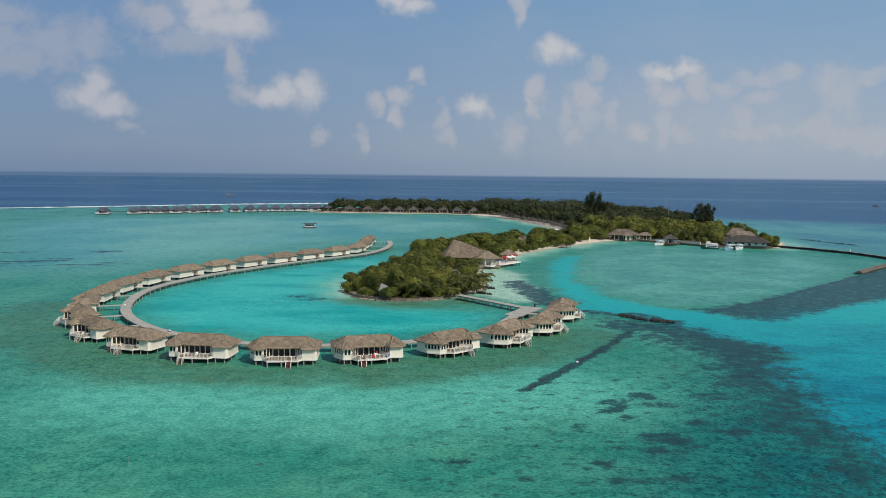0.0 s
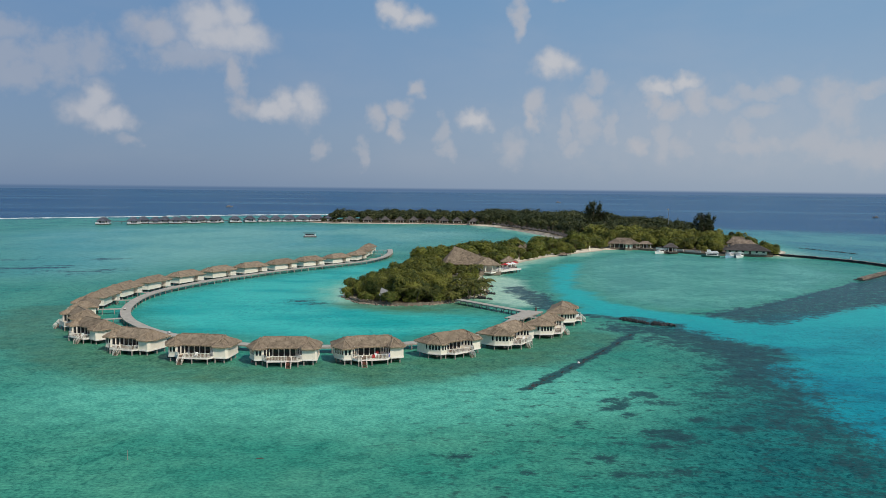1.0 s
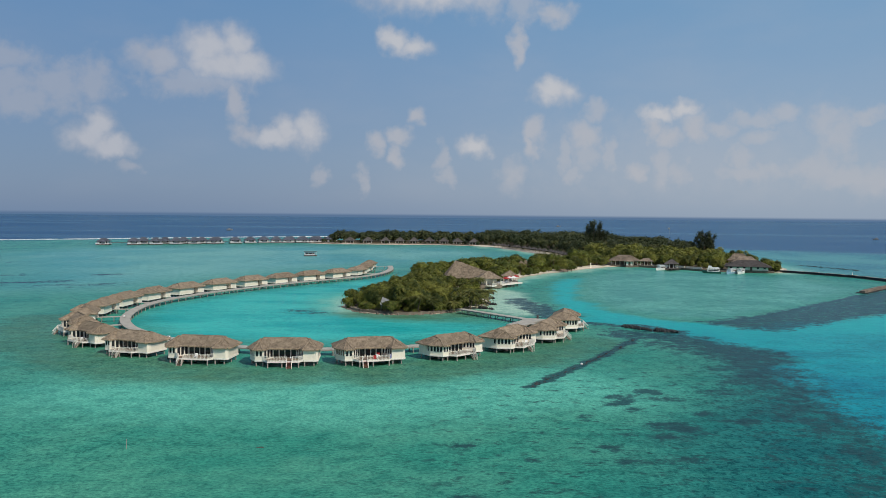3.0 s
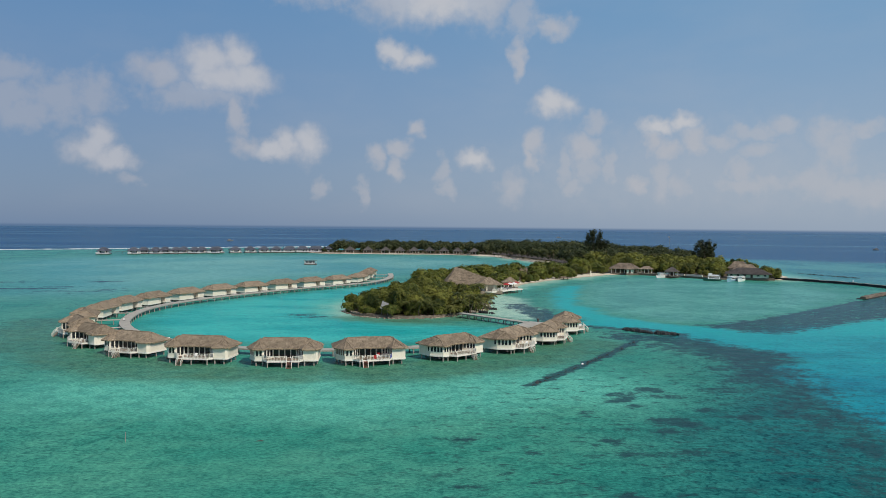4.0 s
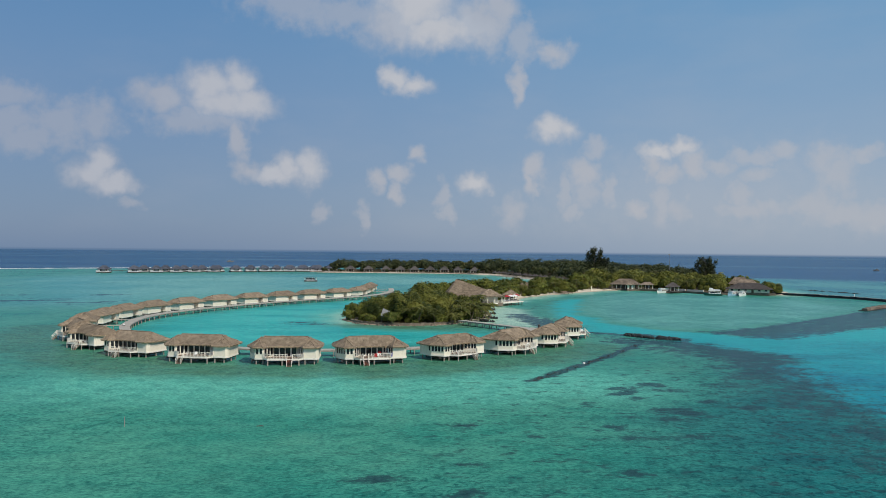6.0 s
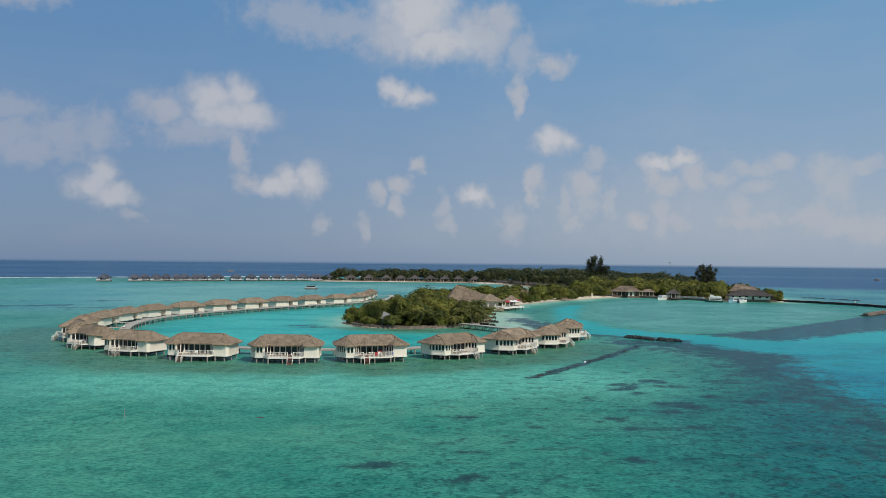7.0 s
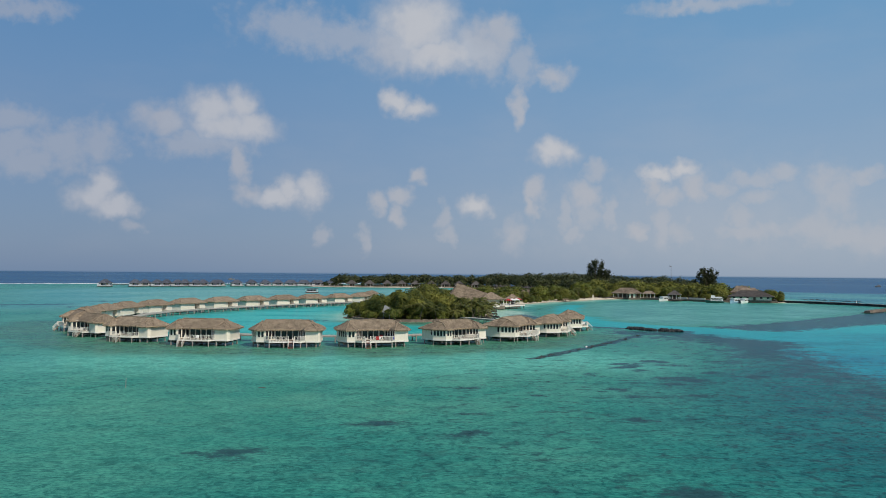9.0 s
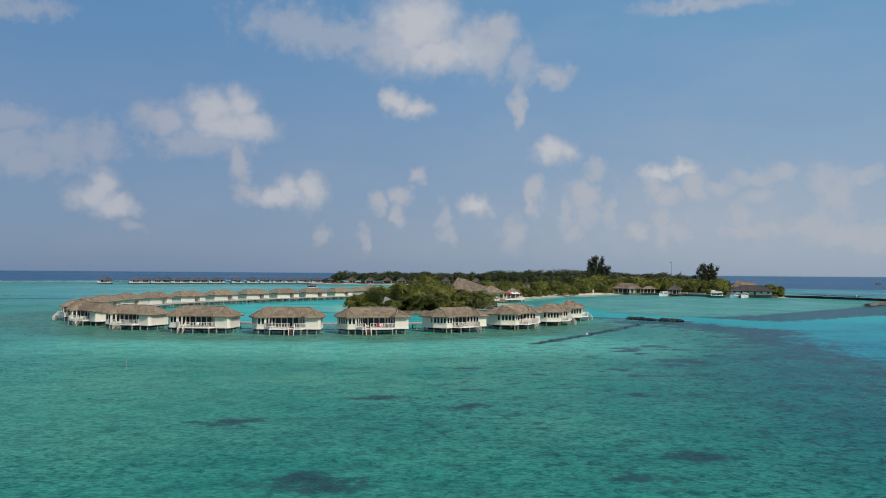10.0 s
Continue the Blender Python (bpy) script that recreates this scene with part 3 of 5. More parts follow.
    # light and dark of small ripples, put into the colour as flecks
    painted_flecks = n.noise(n.scaled(where, (0.8, 1.1, 1.0)), 2.2, 6.0, 0.75)[0]
    col = n.mix(still, col, n.mix(1.0, col, n.mix(n.step(painted_flecks, 0.34, 0.64), (0.53, 0.66, 0.71), (1.32, 1.23, 1.18)), "MULTIPLY"))
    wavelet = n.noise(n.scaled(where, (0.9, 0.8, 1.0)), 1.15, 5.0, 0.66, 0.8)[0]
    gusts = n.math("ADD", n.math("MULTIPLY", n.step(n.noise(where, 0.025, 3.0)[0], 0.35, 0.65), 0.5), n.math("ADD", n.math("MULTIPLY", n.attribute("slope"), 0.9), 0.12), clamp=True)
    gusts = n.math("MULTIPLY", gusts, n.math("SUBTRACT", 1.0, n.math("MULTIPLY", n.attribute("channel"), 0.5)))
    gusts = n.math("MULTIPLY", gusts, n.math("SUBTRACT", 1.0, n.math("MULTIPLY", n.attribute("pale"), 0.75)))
    # shaded wave faces painted as darker colour, strongest where the gusts mask is high
    painted_wave_shade = n.mix(n.step(wavelet, 0.48, 0.64), (1.10, 1.08, 1.06), (0.36, 0.52, 0.58))
    col = n.mix(gusts, col, n.mix(1.0, col, painted_wave_shade, "MULTIPLY"))
    bed = n.mix(n.step(speck, 0.3, 0.7), (0.010, 0.030, 0.040), (0.026, 0.085, 0.092))
    col = n.mix(n.math("MULTIPLY", dark, 0.9), col, bed)
    swell = n.noise(n.scaled(where, (0.7, 1.3, 1.0)), 0.30, 3.0, 0.5)[0]
    ripple = n.noise(n.scaled(where, (0.8, 1.3, 1.0)), 1.5, 4.0, 0.6)[0]
    height = n.math("ADD", n.math("MULTIPLY", swell, 0.7), n.math("MULTIPLY", ripple, 0.22))
    relief = n.add("ShaderNodeBump", Strength=0.75, Distance=1.2, Height=height)
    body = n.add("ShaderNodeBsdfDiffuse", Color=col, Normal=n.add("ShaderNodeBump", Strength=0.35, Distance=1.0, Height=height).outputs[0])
    gloss = n.add("ShaderNodeBsdfGlossy", Color=(0.74, 0.88, 1.0, 1.0), Roughness=0.16, Normal=relief.outputs[0])
    calm = n.add("ShaderNodeBump", Strength=0.16, Distance=1.0, Height=height)
    mirror = n.add("ShaderNodeFresnel", IOR=1.33, Normal=calm.outputs[0]).outputs[0]
    both = n.add("ShaderNodeMixShader", Fac=n.math("MINIMUM", n.math("MULTIPLY", n.math("POWER", mirror, 1.4), 0.55), 0.32))
    n.tree.links.new(body.outputs[0], both.inputs[1])
    n.tree.links.new(gloss.outputs[0], both.inputs[2])
    n.tree.links.new(both.outputs[0], n.tree.nodes.new("ShaderNodeOutputMaterial").inputs[0])
    return mat


def spread(low, high, step, far_low, far_high):
    inner = list(np.arange(low, high + 0.1, step))
    up, d = [], step
    while (up[-1] if up else high) < far_high:
        d *= 1.16
        up.append((up[-1] if up else high) + d)
    down, d = [], step
    while (down[-1] if down else low) > far_low:
        d *= 1.16
        down.append((down[-1] if down else low) - d)
    return np.array(down[::-1] + inner + up)


me, gx, gy = grid_mesh("water", spread(-105, 150, 1.5, -6500, 6500), spread(30, 330, 1.5, -3000, 6500), lambda x, y: np.zeros_like(x))
for key, values in sea_fields(gx, gy).items():
    me.attributes.new(key, "FLOAT", "POINT").data.foreach_set("value", values.astype(np.float32))
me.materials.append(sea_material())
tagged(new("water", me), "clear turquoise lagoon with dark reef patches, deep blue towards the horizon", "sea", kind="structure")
# ---------------------------------------------------------------- water bungalows on stilts
BODY = [(-6.7, -2.7), (1.5, -2.7), (1.5, -1.9), (3.2, -1.9), (3.2, -3.5), (6.6, -3.5), (6.8, 0.5), (5.4, 3.3), (3.8, 3.4), (2.2, 1.0), (-2.4, 1.0), (-4.0, 3.4), (-6.4, 3.4), (-6.8, 2.8)]
DECK = [(-4.0, 3.4), (-3.2, 4.7), (2.8, 5.0), (3.8, 3.4), (2.2, 1.0), (-2.4, 1.0)]
EAVES = [(-7.4, -3.4), (-1.0, -3.5), (2.8, -4.1), (7.2, -4.2), (7.45, 0.4), (6.4, 2.3), (2.2, 2.5), (0, 2.4), (-2.4, 2.5), (-7.4, 2.3)]
FLOOR, EAVE, RIDGE = 1.25, 3.25, 4.95


def resample(poly, step):
    out = []
    for (ax, ay), (bx, by) in zip(poly, list(poly[1:]) + [poly[0]]):
        k = max(1, int(math.hypot(bx - ax, by - ay) / step))
        out += [(ax + (bx - ax) * i / k, ay + (by - ay) * i / k) for i in range(k)]
    return out


def thatch_roof(eaves, ridge, eave_z, rng, rows=7, step=0.45, sag=0.25, rough=0.07):
    """A hipped roof of straw: from the eaves up to the nearest place of the ridge line, a little hollow and uneven."""
    edge = resample(eaves, step)
    s = Shape()
    k = len(edge)
    tops = []
    for x, y in edge:
        best = None
        for (ax, ay, az), (bx, by, bz) in zip(ridge, ridge[1:]):
            dx, dy = bx - ax, by - ay
            t = min(1, max(0, ((x - ax) * dx + (y - ay) * dy) / max(1e-9, dx * dx + dy * dy)))
            q = (ax + dx * t, ay + dy * t, az + (bz - az) * t)
            d = math.hypot(q[0] - x, q[1] - y)
            if best is None or d < best[0]:
                best = (d, q)
        tops.append(best[1])
    verts = []
    for r in range(rows + 1):
        u = r / rows
        for (x, y), q in zip(edge, tops):
            z = eave_z + (q[2] - eave_z) * u - sag * math.sin(math.pi * u)
            j = rough if 0 < r < rows else rough * 0.4
            verts.append((x + (q[0] - x) * u + rng.uniform(-j, j), y + (q[1] - y) * u + rng.uniform(-j, j), z + rng.uniform(-j, j)))
    s.put(verts, [(r * k + i, r * k + (i + 1) % k, (r + 1) * k + (i + 1) % k, (r + 1) * k + i) for r in range(rows) for i in range(k)])
    # the cut underside of the straw
    under = [(x * 0.97, y * 0.97, eave_z - 0.22) for x, y in edge]
    base = len(s.v)
    s.put(under, [])
    s.f += [(i, base + i, base + (i + 1) % k, (i + 1) % k) for i in range(k)]
    s.f.append(tuple(base + i for i in range(k))[::-1])
    return s


def straw_fringe(eaves, eave_z, rng, step=0.13):
    """Loose straw ends that hang over the eaves."""
    s = Shape()
    edge = resample(eaves, step)
    for (ax, ay), (bx, by) in zip(edge, edge[1:] + edge[:1]):
        mx, my = (ax + bx) / 2, (ay + by) / 2
        grow, fall = rng.uniform(0.99, 1.02), rng.uniform(0.12, 0.38)
        s.put([(ax * 0.99, ay * 0.99, eave_z + 0.08), (bx * 0.99, by * 0.99, eave_z + 0.08), (mx * grow + rng.uniform(-.06, .06), my * grow + rng.uniform(-.06, .06), eave_z - fall)], [(0, 1, 2)])
    return s


def ridge_cap(parent, a, b, rng):
    """A lumpy roll of paler straw that covers a hip or a ridge."""
    a, b = Vector(a), Vector(b)
    k = max(3, int((b - a).length / 0.6))
    pts = [a.lerp(b, i / k) + Vector((rng.uniform(-.03, .03), rng.uniform(-.03, .03), 0.02 + rng.uniform(-.03, .03))) for i in range(k + 1)]
    return part("ridge_cap", Shape().tube(pts, [rng.uniform(0.09, 0.14) for _ in pts], 5), M_CAP, parent)


def wall_frame(a, b, z):
    """A frame at the foot of the wall from a to b: x along it, y out of it."""
    d = math.hypot(b[0] - a[0], b[1] - a[1])
    x, y = (b[0] - a[0]) / d, (b[1] - a[1]) / d
    return Matrix(((x, y, 0, a[0]), (y, -x, 0, a[1]), (0, 0, 1, z), (0, 0, 0, 1))), d


def window_in(parent, a, b, u, width, z0, z1, z=FLOOR, name="window"):
    """A framed window, u of the way along the wall from a to b."""
    m, d = wall_frame(a, b, z)
    c = u * d
    w = width / 2
    f = Shape()
    for x0, x1, h0, h1 in ((c - w - .07, c - w, z0 - .07, z1 + .07), (c + w, c + w + .07, z0 - .07, z1 + .07), (c - w, c + w, z0 - .07, z0), (c - w, c + w, z1, z1 + .07)):
        f.box(x0, x1, 0.004, 0.07, h0, h1, m)
    win = part(name, f, M_TRIM, parent)
    part("pane", Shape().box(c - w, c + w, 0.003, 0.02, z0, z1, m), M_PANE, win, "dark reflecting glass")
    return win


def railing(parent, a, b, z, name="railing"):
    s = Shape()
    a, b = Vector((*a, z)), Vector((*b, z))
    d = (b - a).length
    up = Vector((0, 0, 1))
    s.bar(a + up * 0.86, b + up * 0.86, 0.08, 0.06)
    s.bar(a + up * 0.14, b + up * 0.14, 0.06, 0.06)
    k = max(2, int(d / 0.27))
    for i in range(k + 1):
        p = a.lerp(b, i / k)
        w = 0.1 if i in (0, k) else 0.055
        s.bar(p, p + up * (0.95 if i in (0, k) else 0.85), w)
    return part(name, s, M_TRIM, parent, "white slatted railing")


def bungalow(stair, red, seed):
    rng = random.Random(seed)
    top = thing("water_bungalow", "white timber bungalow with brown thatched roof on stilts over the lagoon", "bungalow", "bungalows round the ring")
    part("wall", Shape().prism(BODY, FLOOR, EAVE + 0.12), M_WHITE, top)
    part("floor_slab", Shape().prism([(x * 1.012, y * 1.015) for x, y in BODY], FLOOR - 0.3, FLOOR + 0.02), M_TRIM, top, "white painted floor edge")
    part("deck", Shape().prism(DECK[:4] + [(2.3, 1.1), (-2.5, 1.1)], FLOOR - 0.28, FLOOR + 0.004), M_TRIM, top, "sun deck with a white edge board")
    ridge = [(-4.3, -0.3, RIDGE), (4.2, -0.4, RIDGE)]
    part("deck_boards", Shape().prism([(-3.85, 3.3), (-3.1, 4.5), (2.7, 4.8), (3.65, 3.3), (2.2, 1.2), (-2.4, 1.2)], FLOOR + 0.006, FLOOR + 0.03), M_BOARDS, top, "brown weathered deck boards")
    roof = part("roof", thatch_roof(EAVES, ridge, EAVE, rng, sag=0.0, rough=0.05), M_THATCH, top, "uneven brown thatch")
    part("straw_fringe", straw_fringe(EAVES, EAVE, rng), M_STRAW, roof)
    for sg in (-1, 1):
        eaves = [(x, y) for x, y in ((2.9, 2.3), (3.9, 4.1), (5.8, 4.05), (7.5, 0.7), (7.45, -1.0), (5.2, -1.2))] if sg > 0 else [(-5.2, -1.2), (-7.45, -1.0), (-7.45, 2.9), (-6.5, 4.05), (-3.9, 4.1), (-2.9, 2.3)]
        wing = part("wing_roof", thatch_roof(eaves, [(sg * 4.9, -0.6, RIDGE - 0.12), (sg * 4.9, 1.4, RIDGE - 0.42)], EAVE, rng, sag=0.0, rough=0.05), M_THATCH, top, "hipped thatch over a projecting wing")
        crown = (sg * 4.9, 1.4, RIDGE - 0.42)
        for x, y in eaves[1:4] if sg > 0 else eaves[2:5]:
            ridge_cap(wing, (x * 0.985, y * 0.985, EAVE), crown, rng)
        ridge_cap(wing, crown, (sg * 4.9, -0.6, RIDGE - 0.12), rng)
        part("straw_fringe", straw_fringe(eaves[:5] if sg > 0 else eaves[1:], EAVE, rng), M_STRAW, wing)
    hips = [(a, ridge[0] if a[0] < 0 else ridge[1]) for a in (EAVES[0], EAVES[3], EAVES[5], EAVES[9])]
    for (x, y), q in hips:
        ridge_cap(roof, (x * 0.985, y * 0.985, EAVE), q, rng)
    ridge_cap(roof, ridge[0], ridge[1], rng)
    # window wing: front, corner and the splayed side to the deck
    for u in (0.14, 0.38, 0.62, 0.86):
        window_in(top, BODY[6], BODY[7], u, 0.5, 0.7, 1.75)
    for u in (0.28, 0.72):
        window_in(top, BODY[7], BODY[8], u, 0.45, 0.7, 1.75)
    for u in (0.25,):
        window_in(top, BODY[5], BODY[6], 1 - u * 0.5, 0.5, 0.75, 1.75)
    for u in (0.2, 0.5, 0.8):
        window_in(top, BODY[8], BODY[9], u, 0.62, 0.25, 1.85)
    # deck doors
    for u in (0.13, 0.38, 0.62, 0.87):
        window_in(top, BODY[9], BODY[10], u, 0.92, 0.06, 1.95, name="glass_door")
    for u in (0.18, 0.43, 0.68, 0.9):
        window_in(top, BODY[10], BODY[11], u, 0.42, 0.75, 1.75)
    # entrance on the lagoon side
    m, d = wall_frame(BODY[2], BODY[3], FLOOR)
    part("door", Shape().box(0.35, 1.3, 0.004, 0.06, 0.0, 1.95, m), M_DOOR, top, "dark wooden entrance door")
    # railings, with a gap for the stairs
    rail = [(-4.0, 3.5), (-3.2, 4.62), (2.75, 4.92), (3.8, 3.5)]
    x0, x1 = stair - 0.55, stair + 0.55
    front = lambda x: 4.62 + (x + 3.2) / 5.95 * 0.3
    railing(top, rail[0], rail[1], FLOOR)
    railing(top, rail[1], (x0, front(x0)), FLOOR)
    if x1 < 2.7:
        railing(top, (x1, front(x1)), rail[2], FLOOR)
    railing(top, rail[2], rail[3], FLOOR)
    # stairs down to the water
    wood = M_STAIR if red else M_BOARDS
    y0 = front(stair) + 0.02
    beams = Shape()
    for sx in (-0.44, 0.44):
        beams.bar((stair + sx, y0, FLOOR - 0.24), (stair + sx, y0 + 1.35, FLOOR - 1.6), 0.06, 0.2)
    stairs = part("stairs", beams, wood, top, "steps of red-brown wood" if red else "weathered brown wooden steps")
    tread = Shape().box(-0.45, 0.45, 0, 0.27, -0.05, 0).mesh("tread")
    tread.materials.append(wood)
    for i in range(7):
        part("tread", tread, wood, stairs).location = (stair, y0 + i * 0.18, FLOOR - 0.2 * (i + 1))
    for sx in (-0.5, 0.5):
        side = Shape().bar((stair + sx, y0, FLOOR + 0.85), (stair + sx, y0 + 1.35, FLOOR - 0.45), 0.06, 0.08)
        for i in range(5):
            y, z = y0 + 0.04 + i * 0.32, FLOOR - i * 0.32
            part("rail_post", Shape().bar((stair + sx, y, z - 0.25), (stair + sx, y, z + 0.81), 0.05), M_TRIM, stairs)
        part("stair_rail", side, M_TRIM, stairs)
    # dark bars added to give the shade between floor and water
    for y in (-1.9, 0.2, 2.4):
        part("underfloor_dark_bar", Shape().bar((-6.2, y, FLOOR - 0.52), (6.1, y, FLOOR - 0.52), 0.3, 0.44), M_DARK_STILT, top, "dark bar added for the shade under the floor")
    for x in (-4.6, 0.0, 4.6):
        part("underfloor_dark_bar", Shape().bar((x, -2.2, FLOOR - 0.66), (x, 2.9, FLOOR - 0.66), 0.3, 0.5), M_DARK_STILT, top, "dark bar added for the shade under the floor")
    for x, y in ((-6.3, -2.3), (-2.5, -2.3), (1.2, -2.3), (3.6, -3.1), (6.2, -3.1), (6.5, 0.3), (5.2, 3.0), (3.9, 3.1), (-6.4, 0.3), (-6.0, 3.0), (-4.2, 3.2), (-3.2, 4.6), (0.0, 4.7), (2.7, 4.9), (0, 0)):
        part("stilt", Shape().tube([(x, y, -2.2), (x, y, FLOOR - 0.3)], [0.15, 0.13], 8), M_STILT, top, smooth=False)
    return top


RING_PLACES = ((30.2, 201.7), (23.5, 184.2), (14.0, 171.3), (1.7, 161.0), (-13.9, 154.2), (-29.4, 152.2), (-45.6, 154.2), (-60.8, 161.2), (-73.8, 172.6),
               (-83.0, 187.0), (-89.0, 203.5), (-92.2, 221.0), (-92.9, 238.2), (-90.6, 255.0), (-85.5, 272.0), (-78.9, 288.6), (-71.2, 304.0),
               (-62.7, 318.3), (-53.9, 332.3), (-44.8, 346.8), (-38.0, 363.0), (-36.5, 385.0), (-36.5, 408.0))
WALKWAY = ((-26.6, 418), (-25.0, 395), (-26.5, 372), (-32.5, 350.5), (-42.2, 335), (-53.4, 318.5), (-63.2, 302.2), (-70.5, 287.6), (-76.8, 273.9), (-81.3, 260.1), (-84.2, 247.8),
           (-85.0, 234.3), (-83.8, 222.4), (-80.6, 208.1), (-75.7, 195.6), (-68.9, 184.6), (-58.0, 173.1), (-40.2, 163.2), (-23.1, 161.6), (-6.3, 166.1), (8.6, 175.5), (16.2, 193.0), (21.9, 210.0))

# stairs along the deck, red wood or white, in the order of the ring
kinds = {"right": bungalow(-1.9, False, 3), "mid": bungalow(-1.5, True, 4), "left": bungalow(2.0, False, 5), "red_left": bungalow(1.7, True, 6), "centre": bungalow(0.3, False, 7)}
order = ["right", "right", "centre", "right", "red_left", "mid", "left", "centre", "right", "left"]
walk_line = spline(WALKWAY, 1.0)
used = set()
BUNGALOWS = []
for i, (x, y) in enumerate(RING_PLACES):
    nx, ny = RING_PLACES[min(i + 1, len(RING_PLACES) - 1)]
    px, py = RING_PLACES[max(i - 1, 0)]
    # outwards is to the left of the way round the ring
    along = Vector((nx - px, ny - py, 0)).normalized()
    out_way = Vector((-along.y, along.x, 0))
    if out_way.dot(Vector((x + 30, y - 250, 0))) < 0:
        out_way = -out_way
    spin = math.degrees(math.atan2(out_way.y, out_way.x)) - 90 + ((12, 8, 10, 8, 0, 3, 8, 13, 13, 10, 6)[i] if i < 11 else 0)
    kind = order[i] if i < len(order) else ("mid", "right", "left")[i % 3]
    m = pose(x, y, 0, 0, 0, spin + (i * 37 % 7 - 3) * 0.5) @ Matrix.Diagonal((0.935, 0.935, 0.96, 1))
    if kind in used:
        ob = copy_thing(kinds[kind], m)
    else:
        ob = kinds[kind]
        ob.matrix_basis = m
        used.add(kind)
    BUNGALOWS.append(ob)


# ---------------------------------------------------------------- the walkway round the ring and the bridge to the islet
def walkway(name, label, line, width, z, mat, group="", pile_gap=4.0, pile_mat=None, board=1.6):
    top = thing(name, label, "walkway", group)
    pts = [Vector((*p, 0)) for p in line]
    k = max(1, int(round(board / (pts[1] - pts[0]).length)))
    side = []
    for i, p in enumerate(pts):
        d = (pts[min(i + 1, len(pts) - 1)] - pts[max(i - 1, 0)]).normalized()
        side.append(Vector((-d.y, d.x, 0)))
    for i in range(0, len(pts) - 1, k):
        j = min(i + k, len(pts) - 1)
        a, b = pts[i], pts[j]
        gap = (b - a).normalized() * 0.02
        h = width / 2
        q = [a + gap - side[i] * h, b - gap - side[j] * h, b - gap + side[j] * h, a + gap + side[i] * h]
        zz = z + random.uniform(-0.012, 0.012)
        part("deck_panel", Shape().prism([(v.x, v.y) for v in q], zz - 0.1, zz), mat, top)
    for s in (-1, 1):
        edge = Shape()
        for i in range(len(pts) - 1):
            a, b = pts[i] + side[i] * s * (width / 2 - 0.08), pts[i + 1] + side[i + 1] * s * (width / 2 - 0.08)
            edge.bar((a.x, a.y, z - 0.2), (b.x, b.y, z - 0.2), 0.14, 0.2)
        part("edge_beam", edge, pile_mat or mat, top)
    step = max(1, int(round(pile_gap / (pts[1] - pts[0]).length)))
    for i in range(step // 2, len(pts), step):
        pair = []
        for s in (-1, 1):
            p = pts[i] + side[i] * s * (width / 2 - 0.15)
            pair.append(p)
            part("support_post", Shape().tube([(p.x, p.y, -2.0), (p.x, p.y, z - 0.1)], [0.13, 0.12], 6), pile_mat or mat, top)
        part("cross_beam", Shape().bar((pair[0].x, pair[0].y, z - 0.38), (pair[1].x, pair[1].y, z - 0.38), 0.2, 0.22), pile_mat or mat, top)
    return top


walkway("walkway", "curved grey timber walkway on piles linking the bungalows", walk_line, 2.5, 1.3, M_DECK, pile_mat=M_STILT)
walkway("bridge", "straight pale footbridge on piles to the wooded islet", spline(((21.5, 210.6), (13.8, 220.6), (5.0, 231.8)), 1.0), 2.2, 1.32, M_DECK, pile_mat=M_STILT, pile_gap=2.6)
walkway("head_deck", "wide timber landing where walkway and bridge meet", spline(((17.5, 198.5), (24.5, 211.5)), 1.0), 4.4, 1.306, M_DECK, pile_mat=M_STILT)

# short gangways from the walkway to each door
walk_np = np.array(walk_line)
for ob in BUNGALOWS:
    m = ob.matrix_basis
    a = m @ Vector((2.3, -2.2, 0))
    gap = np.hypot(walk_np[:, 0] - a.x, walk_np[:, 1] - a.y)
    b = Vector((*walk_np[int(gap.argmin())], 0))
    d = b - a
    if d.length < 3.2:
        continue
    d.normalize()
    end = b - d * 1.3
    s = Vector((-d.y, d.x, 0)) * 0.7
    gang = thing("gangway", "short timber gangway from the walkway to a bungalow door", "gangway", "gangways")
    q = [a - s, end - s, end + s, a + s]
    part("deck_panel", Shape().prism([(v.x, v.y) for v in q], 1.16, 1.27), M_DECK, gang)
    for t in (0.3, 0.75):
        for sg in (-0.85, 0.85):
            p = a.lerp(end, t) + s * sg
            part("support_post", Shape().tube([(p.x, p.y, -2.0), (p.x, p.y, 1.16)], [0.1, 0.1], 6), M_STILT, gang)

# ---------------------------------------------------------------- trees


def leaf_mesh(name, centres, normals, sizes, mat, rng):
    """Bent leaf clumps: each is two triangles on its own."""
    k = len(centres)
    nrm = normals / np.maximum(1e-6, np.linalg.norm(normals, axis=1, keepdims=True))
    helper = rng.normal(size=(k, 3))
    u = np.cross(nrm, helper)
    u /= np.maximum(1e-6, np.linalg.norm(u, axis=1, keepdims=True))
    v = np.cross(nrm, u)
    su, sv = sizes[:, None] * rng.uniform(0.35, 0.6, (k, 1)), sizes[:, None] * rng.uniform(0.6, 1.0, (k, 1))
    fold = nrm * sizes[:, None] * 0.18
    verts = np.stack([centres - v * sv, centres + u * su - fold, centres + v * sv, centres - u * su - fold], 1).reshape(-1, 3)
    i = np.arange(k) * 4
    faces = np.concatenate([np.stack([i, i + 1, i + 2], 1), np.stack([i, i + 2, i + 3], 1)])
    me = bpy.data.meshes.new(name)
    me.from_pydata(verts, [], faces)
    me.materials.append(mat)
    return me


